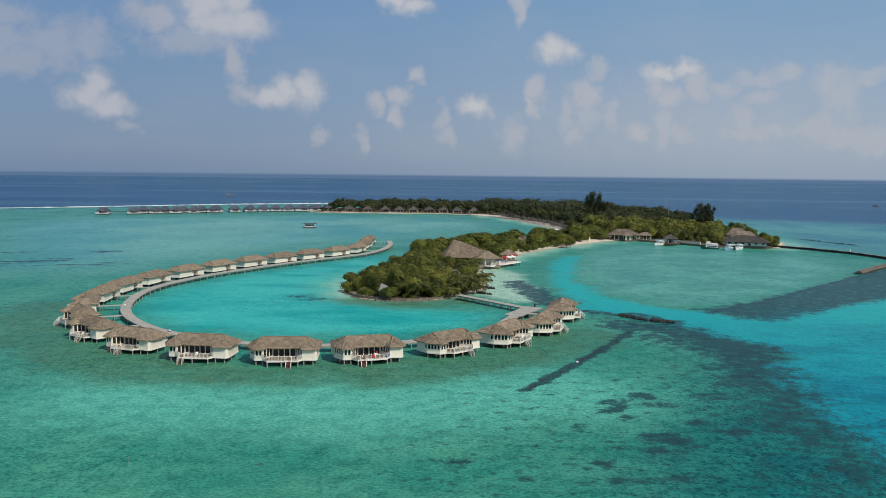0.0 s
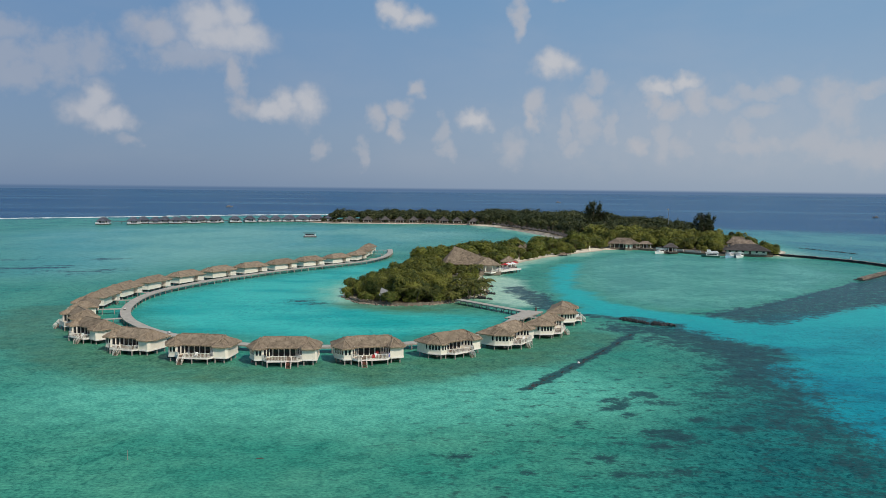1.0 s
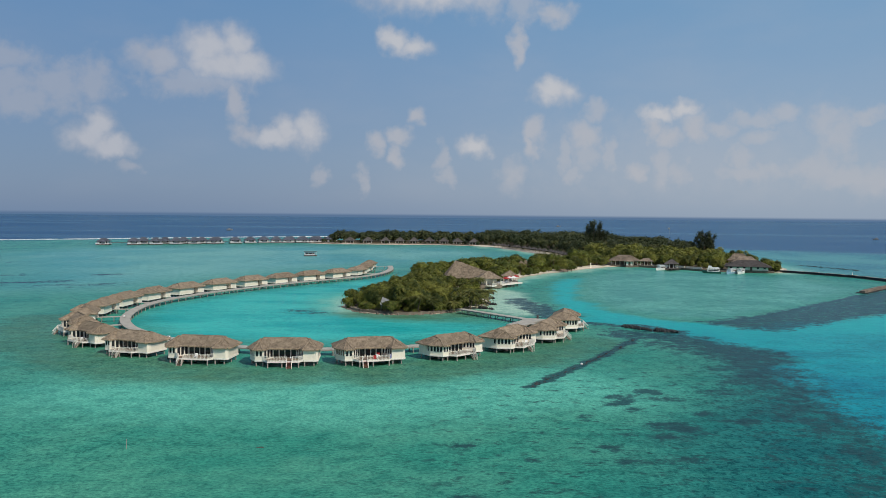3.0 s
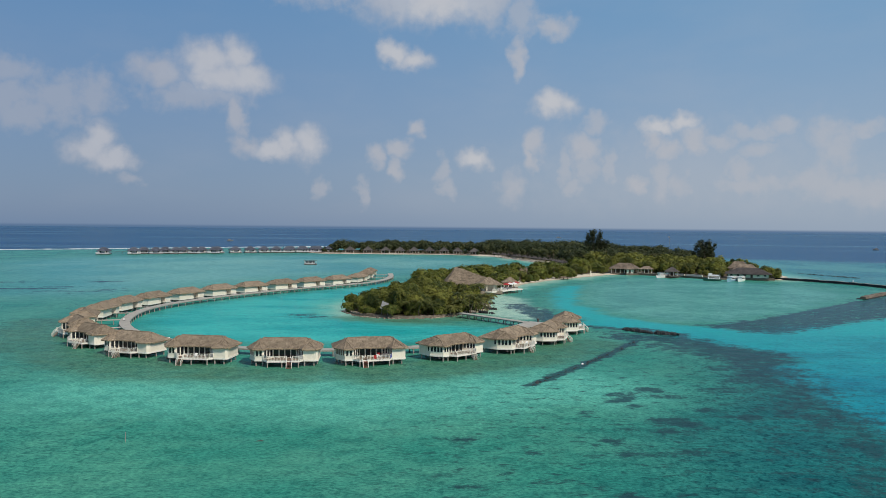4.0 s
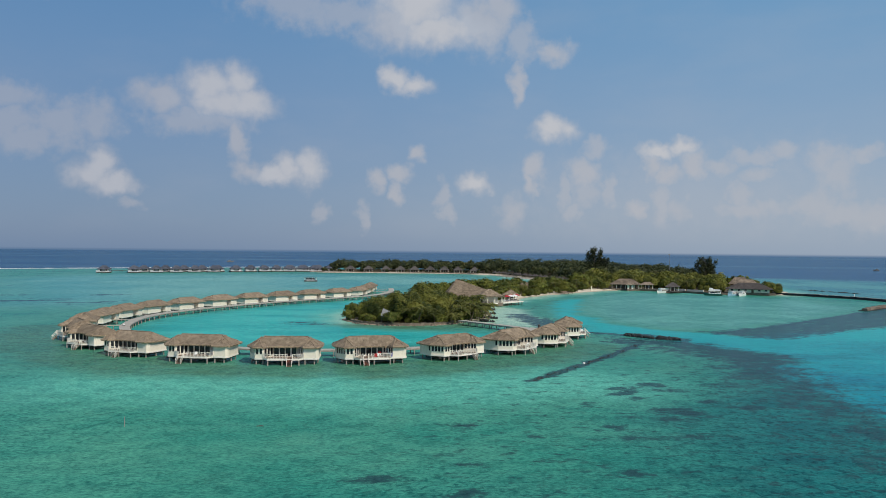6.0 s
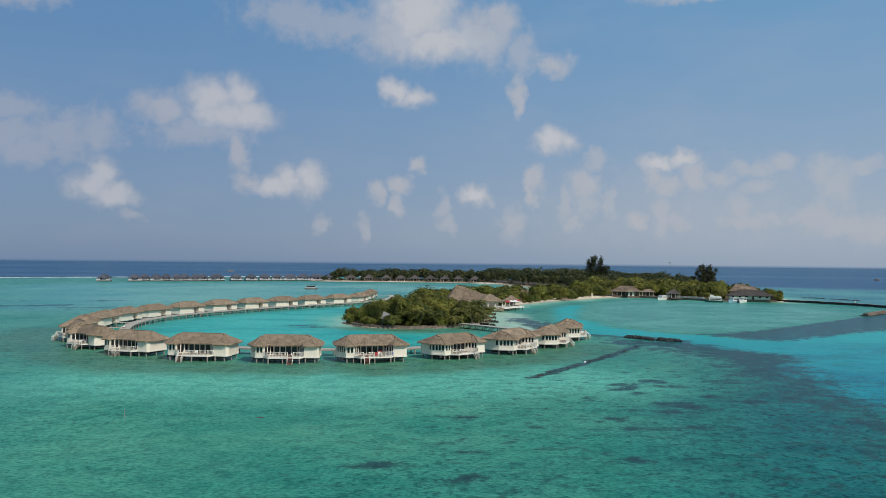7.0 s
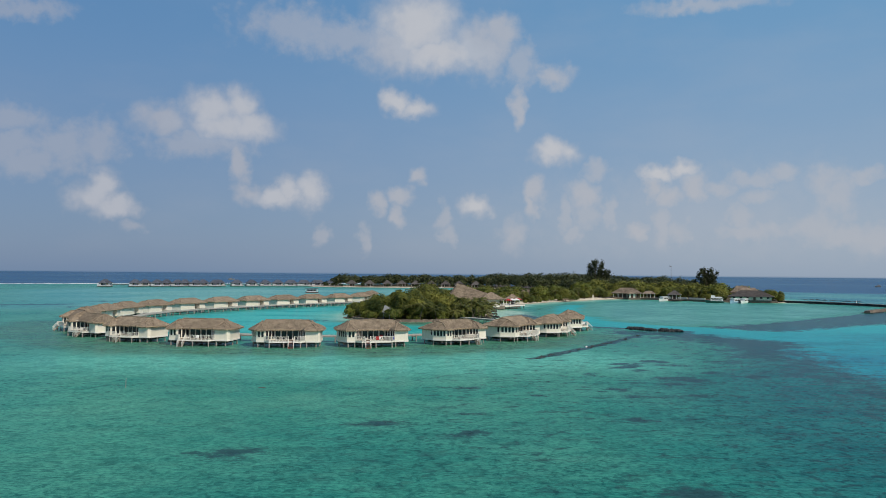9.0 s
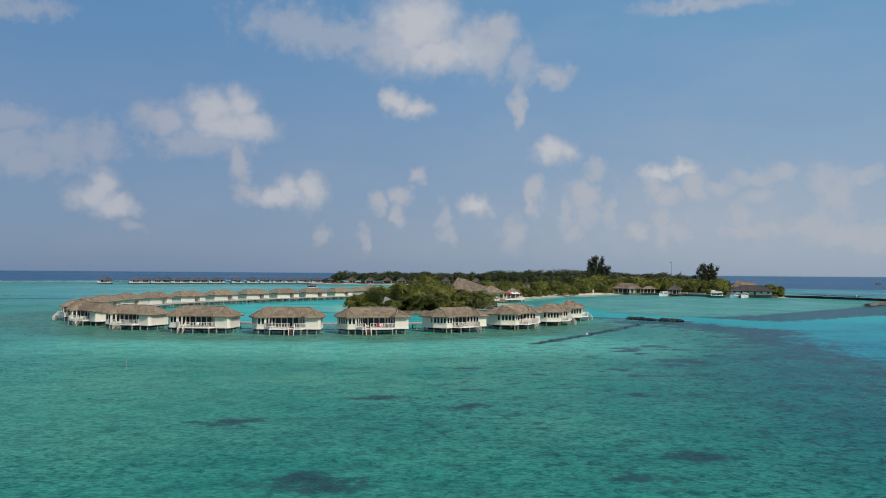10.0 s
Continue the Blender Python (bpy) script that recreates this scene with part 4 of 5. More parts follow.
def crown_points(rng, count, wide, low, high, lumps):
    """Places on the skins of many lumps that together make an uneven crown."""
    c, nrm = [], []
    per = count // (lumps * 2)
    # the even envelope between the lumps
    k = count // 2
    d = rng.normal(size=(k, 3))
    d /= np.linalg.norm(d, axis=1, keepdims=True)
    d[:, 2] = np.where(d[:, 2] < -0.45, -d[:, 2], d[:, 2])
    ph = rng.uniform(0, 6.283, 6)
    dent = 0.86 + 0.13 * np.sin(4 * d[:, 0] + ph[0] + 2 * np.sin(3 * d[:, 1] + ph[1])) + 0.1 * np.sin(9 * d[:, 1] + ph[2] + 5 * d[:, 2]) + 0.06 * np.sin(17 * d[:, 0] + ph[3] - 11 * d[:, 2])
    mid = np.array([0, 0, (low + high) / 2])
    c.append(mid + d * np.array([wide, wide, (high - low) * 0.62]) * (dent * rng.uniform(0.78, 1.08, k))[:, None])
    nrm.append(d + rng.normal(size=(k, 3)) * 0.34 + np.array([0, 0, 0.6]))
    for _ in range(lumps):
        a, r = rng.uniform(0, 6.283), wide * math.sqrt(rng.uniform(0, 0.8)) * 0.78
        t = rng.uniform(0.05, 0.95)
        t *= 1 - 0.45 * (r / wide) ** 2
        mid = np.array([math.cos(a) * r, math.sin(a) * r, low + (high - low) * t])
        size = wide * rng.uniform(0.2, 0.4)
        d = rng.normal(size=(per, 3))
        d /= np.linalg.norm(d, axis=1, keepdims=True)
        d[:, 2] = np.where(d[:, 2] < -0.3, -d[:, 2], d[:, 2])
        c.append(mid + d * size * np.array([1, 1, 0.72]) * rng.uniform(0.45, 1.15, (per, 1)))
        nrm.append(d + rng.normal(size=(per, 3)) * 0.35 + np.array([0, 0, 0.45]))
    return np.concatenate(c), np.concatenate(nrm)


def broad_tree(seed, high, wide, count, mat, lumps=13, name="broadleaf_tree", label="dense broad-leaved island tree with a rounded crown", group="island trees", leaf=0.62):
    rng = np.random.default_rng(seed)
    py = random.Random(seed)
    top = thing(name, label, "tree", group)
    s = Shape()
    lean = (py.uniform(-0.5, 0.5), py.uniform(-0.5, 0.5))
    s.tube([(0, 0, -0.4), (lean[0] * 0.4, lean[1] * 0.4, high * 0.25), (lean[0], lean[1], high * 0.5)], [0.24, 0.18, 0.12], 6)
    for _ in range(5):
        a = py.uniform(0, 6.28)
        z0 = high * py.uniform(0.2, 0.42)
        s.tube([(lean[0] * 0.6, lean[1] * 0.6, z0), (math.cos(a) * wide * 0.3, math.sin(a) * wide * 0.3, z0 + high * 0.15), (math.cos(a) * wide * 0.6, math.sin(a) * wide * 0.6, z0 + high * 0.34)], [0.11, 0.08, 0.03], 5)
    part("trunk", s, M_BARK, top)
    c, d = crown_points(rng, count, wide, high * 0.1, high * 0.86, lumps)
    part("crown", leaf_mesh("crown", c, d, rng.uniform(0.55, 1.25, len(c)) * leaf, mat, rng), mat, top)
    return top


def palm_tree(seed, high):
    py = random.Random(seed)
    top = thing("coconut_palm", "coconut palm with arching fronds on a slim bent trunk", "palm tree", "palms")
    bx, by = py.uniform(-1.6, 1.6), py.uniform(-1.6, 1.6)
    pts = [(bx * t * t, by * t * t, -0.3 + (high + 0.3) * t) for t in (0, 0.25, 0.5, 0.75, 1.0)]
    part("trunk", Shape().tube(pts, [0.22, 0.16, 0.14, 0.12, 0.11], 6), M_BARK, top)
    s = Shape()
    head = Vector(pts[-1])
    for k in range(17):
        a = k * 2.399 + py.uniform(-0.2, 0.2)
        lift = py.uniform(-0.15, 1.15)
        long = py.uniform(2.6, 3.5)
        d = Vector((math.cos(a), math.sin(a), 0))
        sd = Vector((-d.y, d.x, 0))
        spine = [head + d * long * t * math.cos(lift * (1 - t)) + Vector((0, 0, long * (math.sin(lift) * t - 0.62 * t * t))) for t in np.linspace(0, 1, 9)]
        for i in range(1, 9):
            p, q = spine[i - 1], spine[i]
            w = 0.75 * math.sin(math.pi * (0.12 + 0.82 * i / 9))
            for sg in (-1, 1):
                tip = q + (q - p) * 0.7 + sd * sg * w + Vector((0, 0, -0.28 - py.uniform(0, 0.2)))
                s.put([p, q + (q - p) * 0.05, tip], [(0, 1, 2)])
    part("crown", s, M_PALM, top)
    return top


def casuarina(seed, high, wide, count):
    rng = np.random.default_rng(seed)
    py = random.Random(seed)
    top = thing("casuarina_tree", "tall dark feathery casuarina standing above the canopy", "tree", "casuarinas")
    s = Shape().tube([(0, 0, -0.4), (0.2, 0.1, high * 0.5), (0.3, 0.0, high * 0.97)], [0.35, 0.24, 0.05], 7)
    c, d = [], []
    per = count // 30
    for k in range(30):
        t = k / 29
        z = high * (0.38 + 0.56 * t)
        a = k * 2.4 + py.uniform(-0.4, 0.4)
        r = wide * math.sin(math.pi * (0.3 + 0.5 * t)) * py.uniform(0.2, 1.0)
        mid = np.array([math.cos(a) * r, math.sin(a) * r, z])
        s.tube([(0.2, 0.05, z - high * 0.08), tuple(mid)], [0.09, 0.03], 4)
        p = rng.normal(size=(per, 3))
        p /= np.linalg.norm(p, axis=1, keepdims=True)
        c.append(mid + p * np.array([0.22, 0.22, 0.46]) * wide * rng.uniform(0.2, 1.1, (per, 1)))
        d.append(p + rng.normal(size=(per, 3)) * 0.5)
    part("trunk", s, M_BARK, top)
    c, d = np.concatenate(c), np.concatenate(d)
    part("crown", leaf_mesh("crown", c, d, rng.uniform(0.5, 1.0, len(c)) * 0.6, M_NEEDLE, rng), M_NEEDLE, top)
    return top


class Stock:
    """Hands out copies of a few built things; the built ones are used first."""

    def __init__(self, built):
        self.built, self.fresh = built, list(built)

    def place(self, k, m):
        ob = self.built[k % len(self.built)]
        if ob in self.fresh:
            self.fresh.remove(ob)
            ob.matrix_basis = m
            return ob
        return copy_thing(ob, m)


def sized(x, y, z, spin, scale, flat=1.0):
    return Matrix.LocRotScale((x, y, z), Euler((0, 0, spin)), (scale, scale, scale * flat))


BUILDINGS = ((3, 316, 13), (20, 312, 10), (26, 325, 12), (102, 452, 13), (154, 412, 13), (159.5, 431, 10), (161, 445, 8), (112, 450, 7))
rng = random.Random(11)
leafy = Stock([broad_tree(20 + i, 8.0, 3.6 + 0.3 * i, 4200, M_LEAF, 26 + i, leaf=0.39) for i in range(4)])
shrubs = Stock([broad_tree(40 + i, 3.4, 2.3, 800, M_BRIGHT, 8, "beach_shrub", "bright green salt-bush shrub behind the beach", "beach shrubs", 0.42) for i in range(3)])
palms = Stock([palm_tree(60 + i, 6.5 + i) for i in range(3)])


def clear_of_buildings(x, y, slack=0.0):
    return all(math.hypot(x - a, y - b) > r - slack for a, b, r in BUILDINGS)


def scatter(x0, x1, y0, y1, step):
    for gy in np.arange(y0, y1, step):
        for gx in np.arange(x0, x1, step):
            x, y = gx + rng.uniform(-0.45, 0.45) * step, gy + rng.uniform(-0.45, 0.45) * step
            yield x, y, float(land_depth(np.array(x), np.array(y)))


k = 0
# the islet: closed canopy, lower towards its point
for x, y, d in scatter(-34, 20, 226, 345, 5.2):
    if d < 1.8 or not clear_of_buildings(x, y) or math.hypot(x + 16.4, y - 231.4) < 3.6:
        continue
    tall = min(1.2 - 0.05 * max(0.0, -13 - x), 0.55 + d / 13) * rng.uniform(0.82, 1.08) * (0.52 if 270 < y < 302 else 0.62 if y > 262 else 1.0)
    if x > 1 and y < 300:
        tall *= 0.60
    leafy.place(k, sized(x, y, 0.4, rng.uniform(0, 6.28), tall, rng.uniform(0.9, 1.1)))
    k += 1
# the neck of land: lower, brighter growth
for x, y, d in scatter(-20, 100, 345, 470, 6.5):
    if d < 5.0 or not clear_of_buildings(x, y) or y > 380 + 1.3 * (x + 30):
        continue
    if rng.random() < 0.55:
        shrubs.place(k, sized(x, y, 0.5, rng.uniform(0, 6.28), rng.uniform(0.9, 1.6)))
    else:
        leafy.place(k, sized(x, y, 0.4, rng.uniform(0, 6.28), rng.uniform(0.55, 0.8)))
    k += 1
# palms at the islet's edge, on the neck and round the houses
PALM_SPOTS = ((8, 240), (10, 245), (5, 238), (-2, 233), (-7, 231), (12, 250), (11, 256), (9, 262), (10, 292), (-3, 245), (0, 239),
              (22, 342), (14, 350), (28, 362), (10, 372), (36, 378), (20, 392), (46, 396), (56, 412), (62, 418), (70, 428), (78, 438), (84, 446), (60, 432), (72, 442),
              (124, 446), (128, 452), (132, 444), (120, 462), (138, 450), (110, 470), (98, 466), (90, 462), (82, 470), (160, 424), (163, 430), (157, 436), (166, 421))
for i, (x, y) in enumerate(PALM_SPOTS):
    palms.place(i, sized(x, y, 0.6, i * 1.7, rng.uniform(0.58, 0.78) if i < 11 else rng.uniform(0.72, 1.05)))

short_palms = Stock([palm_tree(70 + i, 2.6 + 0.8 * i) for i in range(3)])
for i, (x, y) in enumerate(((2, 233.6), (5.2, 236.8), (8.2, 240), (10.6, 243.4), (12, 248.5), (13, 254), (13.4, 261), (-2.5, 231), (-7, 229.6), (11, 258), (7, 241.5),
                            (12, 300), (9, 297), (13.5, 305), (-9, 231.5), (3.5, 237.5), (11.5, 252), (-21, 268), (24, 352), (30, 372), (44, 392))):
    short_palms.place(i, sized(x, y, 0.5, i * 1.9, rng.uniform(0.8, 1.1)))

for x, y in ((166, 416), (169.5, 415), (163, 419), (171, 419), (167, 424), (173, 424), (163, 428)):
    leafy.place(int(x), sized(x, y, 0.4, x, rng.uniform(0.55, 0.8)))

for i in range(26):
    x, y = rng.uniform(116, 148), rng.uniform(430, 475)
    if y > 448 - 0.6 * (x - 116) and clear_of_buildings(x, y, 4):
        leafy.place(i, sized(x, y, 0.4, x, rng.uniform(0.6, 0.95)))

for x, y, tall in ((-4, 303, 0.85), (0, 305, 0.8), (3, 302, 0.8), (7, 300, 0.7), (11, 299, 0.6)):
    leafy.place(int(x) + 9, sized(x, y, 0.4, x, tall))

# small bushes along the islet's stone edge and the beach
for x, y, d in scatter(-34, 70, 226, 420, 3.4):
    if (0.9 if y < 245 else 1.8) < d < 5.5 and clear_of_buildings(x, y, 4) and not (x > 11 and 240 < y < 300 and rng.random() < 0.5):
        if math.hypot(x + 16.4, y - 230.4) < 2.2:
            continue
        shrubs.place(int(x * 7 + y), sized(x, y, 0.1, rng.uniform(0, 6.28), rng.uniform(0.4, 0.8)))

# the main island: single trees along its near shores, the wood behind them as one growth
tall_leafy = Stock([broad_tree(80 + i, 11.0, 4.6, 1700, M_WOODS, 18, leaf=0.75) for i in range(3)])
front = 0
woods = []
rng = random.Random(23)
for x, y, d in scatter(-125, 205, 420, 860, 8.5):
    if d < 6 or not clear_of_buildings(x, y) or y < 380 + 1.3 * (x + 30) and x < 66:
        continue
    grow = min(1.0, 0.55 + d / 60) * (0.62 + 0.42 * min(1.0, max(0.0, (y - 440) / 190)))
    if x > 130:
        grow *= 0.92
    if x < 45:
        grow *= 0.86
    grow *= rng.uniform(0.66, 1.2) * (1 + 0.16 * float(wobble(x, y, 45.0)))
    edge = d < 17 or (y < 505 and d < 40)
    if edge and front < 170 and not (y > 640 and x > 60):
        if y < 520 and rng.random() < 0.3:
            shrubs.place(front, sized(x, y, 0.6, rng.uniform(0, 6.28), rng.uniform(1.0, 1.8)))
        else:
            (leafy if y < 530 else tall_leafy).place(front, sized(x, y, 0.6, rng.uniform(0, 6.28), grow * (1.3 if y < 530 else 1.0)))
        front += 1
    else:
        woods.append((x, y, grow))
nprng = np.random.default_rng(5)
for mat, words, low, high in ((M_LEAF, "sunlit green island wood behind the harbour", 0, 540), (M_WOODS, "dense dark green island wood seen from afar", 540, 2000)):
    c, d, size = [], [], []
    for x, y, grow in woods:
        if low <= y < high:
            p, q = crown_points(nprng, 330, 5.2 * grow, 2.0, 9.8 * grow, 11)
            c.append(p + np.array([x, y, 0.8]))
            d.append(q)
            size.append(nprng.uniform(0.6, 1.3, len(p)))
    if c:
        tagged(new("woods", leaf_mesh("woods", np.concatenate(c), np.concatenate(d), np.concatenate(size), mat, nprng)), words, "woods", kind="stuff")

# palm heads standing out of the wood
for i in range(46):
    x, y = rng.uniform(-80, 190), rng.uniform(560, 800)
    if float(land_depth(np.array(x), np.array(y))) > 12:
        palms.place(i, sized(x, y, 0.8, i * 1.3, rng.uniform(1.0, 1.4)))

tree = casuarina(7, 23.0, 6.5, 4200)
WIDE = Matrix.Diagonal((1.3, 1.3, 1.0, 1.0))
tree.matrix_basis = sized(109, 592, 0.6, 0.4, 1.0) @ WIDE
copy_thing(tree, sized(116.5, 597, 0.6, 2.4, 0.70) @ WIDE)
copy_thing(tree, sized(169.5, 530, 0.6, 1.1, 0.76) @ WIDE)
copy_thing(tree, sized(175, 540, 0.6, 3.1, 0.62) @ WIDE)

# ---------------------------------------------------------------- houses
def hip_house(name, label, category, w, dpt, wall_h, rise, over, roof_mat, m, floor=0.5, windows=4, group="", ridge_share=0.5, wall_mat=None, doors=1, seed=1, columns=False, step=0.8):
    """A house with white walls under a hipped thatched roof; w along the front, which faces -y."""
    py = random.Random(seed)
    top = thing(name, label, category, group, m)
    part("plinth", Shape().box(-w / 2 - 0.3, w / 2 + 0.3, -dpt / 2 - 0.3, dpt / 2 + 0.3, -0.6, floor), M_STONE, top)
    if columns:
        # default dark wall paints the shaded opening behind the columns
        part("wall", Shape().box(-w / 2 + 1.4, w / 2 - 1.4, -dpt / 2 + 1.8, dpt / 2 - 0.2, floor, floor + wall_h), wall_mat or M_DOOR, top)
        k = max(3, int(w / 2.2))
        for i in range(k + 1):
            x = -w / 2 + 0.15 + (w - 0.3) * i / k
            part("column", Shape().box(x - 0.17, x + 0.17, -dpt / 2, -dpt / 2 + 0.34, floor, floor + wall_h), M_WHITE, top)
    else:
        part("wall", Shape().box(-w / 2, w / 2, -dpt / 2, dpt / 2, floor, floor + wall_h), wall_mat or M_WHITE, top)
        a, b = (w / 2, -dpt / 2), (-w / 2, -dpt / 2)
        for i in range(windows):
            u = (i + 0.5) / windows
            if i == windows // 2 and doors:
                mm, dd = wall_frame(b, a, floor)
                part("door", Shape().box(u * dd - 0.55, u * dd + 0.55, 0.004, 0.07, 0, 2.05, mm), M_DOOR, top)
            else:
                window_in(top, b, a, u, min(1.1, w / windows * 0.55), 0.8, min(2.0, wall_h - 0.3), z=floor)
    ex, ey = w / 2 + over, dpt / 2 + over
    eaves = [(-ex, -ey), (ex, -ey), (ex, ey), (-ex, ey)]
    r = max(0.05, w / 2 * ridge_share)
    z = floor + wall_h - 0.1
    part("roof", thatch_roof(eaves, [(-r, 0, z + rise), (r, 0, z + rise)], z, py, rows=5, step=step, sag=0.12, rough=0.08), roof_mat, top)
    return top


def facing(x, y, turn=0.0, z=0.0):
    """A pose whose -y side looks back at the lagoon's near end."""
    return pose(x, y, z, 0, 0, -math.degrees(math.atan2(x, y)) + turn)


# restaurant on the islet: a steep swept roof, a terrace pavilion and a bar hut over the water
rest = thing("restaurant", "open island restaurant under a steep sweeping thatched roof", "restaurant", m=pose(8.3, 327, 0.2))
py = random.Random(9)
part("roof", thatch_roof([(-7.5, -8), (-2, -9), (5, -9.5), (13, -12), (15, -8), (12, 2), (5, 8), (-6, 8), (-9, 1)], [(-3.2, 1.0, 9.3), (-2.2, 1.0, 9.3), (3.0, -1.5, 7.3), (8, -5, 5.8), (11.5, -8, 5.0)], 2.9, py, rows=9, step=0.7, sag=0.35, rough=0.1), M_THATCH, rest, "steep weathered thatch sweeping down to the terrace")
# dark board colour stands in for the overhang's shade on this wall
part("wall", Shape().box(-5.5, 4, -5.5, 5.5, -0.4, 3.2), M_BOARDS, rest)
for x, y in ((-6.5, -7), (-1.5, -8), (4.5, -8.4), (8.5, -9.3), (11, -4), (8, 2)):
    part("post", Shape().tube([(x, y, -0.6), (x, y, 3.1)], [0.14, 0.14], 6), M_BARK, rest)
hip_house("terrace_pavilion", "white-columned terrace pavilion with a hipped thatched roof", "pavilion", 8.5, 7, 2.5, 2.6, 0.8, M_THATCH, pose(17.6, 311.5, 0.9, 0, 0, 6), columns=True, wall_mat=M_WHITE, ridge_share=0.1, seed=3, floor=0.6)
hip_house("bar_hut", "small thatched bar hut behind the terrace", "hut", 5.5, 5, 2.1, 2.1, 0.8, M_THATCH, pose(27.5, 334, 0.7), columns=True, ridge_share=0.1, seed=4)
terrace = thing("terrace", "white-edged restaurant terrace on piles over the water", "terrace", m=pose(22.5, 317, 0, 0, 0, 52))
part("deck", Shape().box(-11.5, 9.5, -4.0, 3.5, 1.0, 1.4), M_TRIM, terrace)
for i in range(9):
    part("support_post", Shape().tube([(-11 + i * 2.5, -3.6, -2), (-11 + i * 2.5, -3.6, 1.0)], [0.15, 0.15], 6), M_DARK_STILT, terrace)
railing(terrace, (-11.4, -3.9), (-3, -3.9), 1.404)


def parasol(name, label, mat, m, high=2.5, wide=1.5, group="parasols"):
    top = thing(name, label, "parasol", group, m)
    part("pole", Shape().tube([(0, 0, 0), (0, 0, high)], [0.035, 0.03], 6), M_GREY, top)
    s = Shape()
    rim = [(math.cos(i * math.pi / 4) * wide, math.sin(i * math.pi / 4) * wide, high - 0.55) for i in range(8)]
    low = [(x * 0.99, y * 0.99, z - 0.16) for x, y, z in rim]
    s.put([(0, 0, high + 0.05)] + rim + low, [(0, 1 + i, 1 + (i + 1) % 8) for i in range(8)] + [(1 + i, 9 + i, 9 + (i + 1) % 8, 1 + (i + 1) % 8) for i in range(8)])
    part("canopy", s, mat, top)
    return top


for i, (x, y, mat, word) in enumerate(((24.5, 317.5, M_RED, "red"), (26.5, 323, M_RED, "red"), (26.2, 319.8, M_PLASTIC, "white"), (29.2, 326.8, M_RED, "red"), (28.0, 322.0, M_PLASTIC, "white"))):
    parasol("parasol", word + " cloth parasol on the restaurant terrace", mat, pose(x, y, 1.404, 0, 0, i * 20))


def table(m):
    top = thing("cafe_table", "small white table on the restaurant terrace", "table", "terrace tables", m)
    part("tabletop", Shape().tube([(0, 0, 0.7), (0, 0, 0.75)], [0.5, 0.5], 12), M_PLASTIC, top)
    part("leg", Shape().tube([(0, 0, 0), (0, 0, 0.7)], [0.12, 0.05], 6), M_GREY, top)
    return top


first = table(pose(23.2, 316.5, 1.404))
for x, y in ((22.4, 319.2), (25.4, 321.3), (27.3, 325.2), (24.9, 315.8), (28.8, 324.3)):
    copy_thing(first, pose(x, y, 1.404))


def chair(m, mat=None, label="white moulded plastic chair on a sun deck"):
    mat = mat or M_PLASTIC
    top = thing("chair", label, "chair", "deck chairs", m)
    part("seat", Shape().box(-0.25, 0.25, -0.25, 0.25, 0.4, 0.45), mat, top)
    back = Shape().bar((0, 0.24, 0.45), (0, 0.36, 0.92), 0.48, 0.05)
    part("backrest", back, mat, top)
    for x in (-0.22, 0.22):
        for y in (-0.22, 0.22):
            part("leg", Shape().bar((x, y, 0), (x, y, 0.4), 0.05), mat, top)
        part("armrest", Shape().bar((x * 1.15, -0.22, 0.64), (x * 1.15, 0.3, 0.64), 0.06, 0.04), mat, top)
    return top


def lounger(m):
    top = thing("sun_lounger", "white sun lounger with raised back on a sun deck", "lounger", "sun loungers", m)
    part("mattress", Shape().box(-0.32, 0.32, -0.9, 0.45, 0.28, 0.38), M_PLASTIC, top)
    part("backrest", Shape().bar((0, 0.45, 0.33), (0, 0.95, 0.75), 0.64, 0.08), M_PLASTIC, top)
    for x in (-0.27, 0.27):
        for y in (-0.8, 0.4):
            part("leg", Shape().bar((x, y, 0), (x, y, 0.28), 0.06), M_PLASTIC, top)
    return top


# what stands on the sun decks
seat = bed = None
for i, ob in enumerate(BUNGALOWS[:11]):
    for j, (x, y, spin) in enumerate(((-1.9, 2.6, 160), (-0.7, 2.2, 200), (1.4, 3.2, 170))):
        if (i + j) % 4 == 3:
            continue
        m = ob.matrix_basis @ pose(x + 0.2 * (i % 3), y, FLOOR + 0.03, 0, 0, spin + i * 11)
        seat = copy_thing(seat, m) if seat else chair(m)
    if i % 2 == 0:
        m = ob.matrix_basis @ pose(-0.4 - 0.3 * (i % 3), 3.6, FLOOR + 0.03, 0, 0, 70 + 20 * i)
        bed = copy_thing(bed, m) if bed else lounger(m)
red = BUNGALOWS[4].matrix_basis
chair(red @ pose(-1.6, 1.7, FLOOR + 0.03, 0, 0, 170), M_RED, "red cushioned armchair on a sun deck")
towel = Shape().box(-0.35, 0.35, -0.03, 0.03, -0.75, 0.12)
single("towel", towel, M_BLUE, "dark blue towel hung over the deck railing", "towel", m=red @ pose(-3.6, 4.05, FLOOR + 0.82, 0, 0, 54))
single("towel", Shape().box(-0.3, 0.3, -0.03, 0.03, -0.6, 0.1), M_RED, "red towel hung over the deck railing", "towel", m=red @ pose(-0.3, 4.78, FLOOR + 0.82, 0, 0, 3))

# reception hall, staff houses and the boat house on the main island
hip_house("reception_hall", "large reception hall with a grey-brown hipped thatched roof", "building", 14.5, 11, 2.3, 3.0, 1.3, M_BROWN_THATCH, facing(100.5, 452, z=0.6), columns=True, ridge_share=0.45, seed=6)
hip_house("reception_wing", "low thatched wing beside the reception hall", "building", 6, 6, 2.2, 1.5, 0.9, M_BROWN_THATCH, facing(112, 450, z=0.6), columns=True, seed=7)
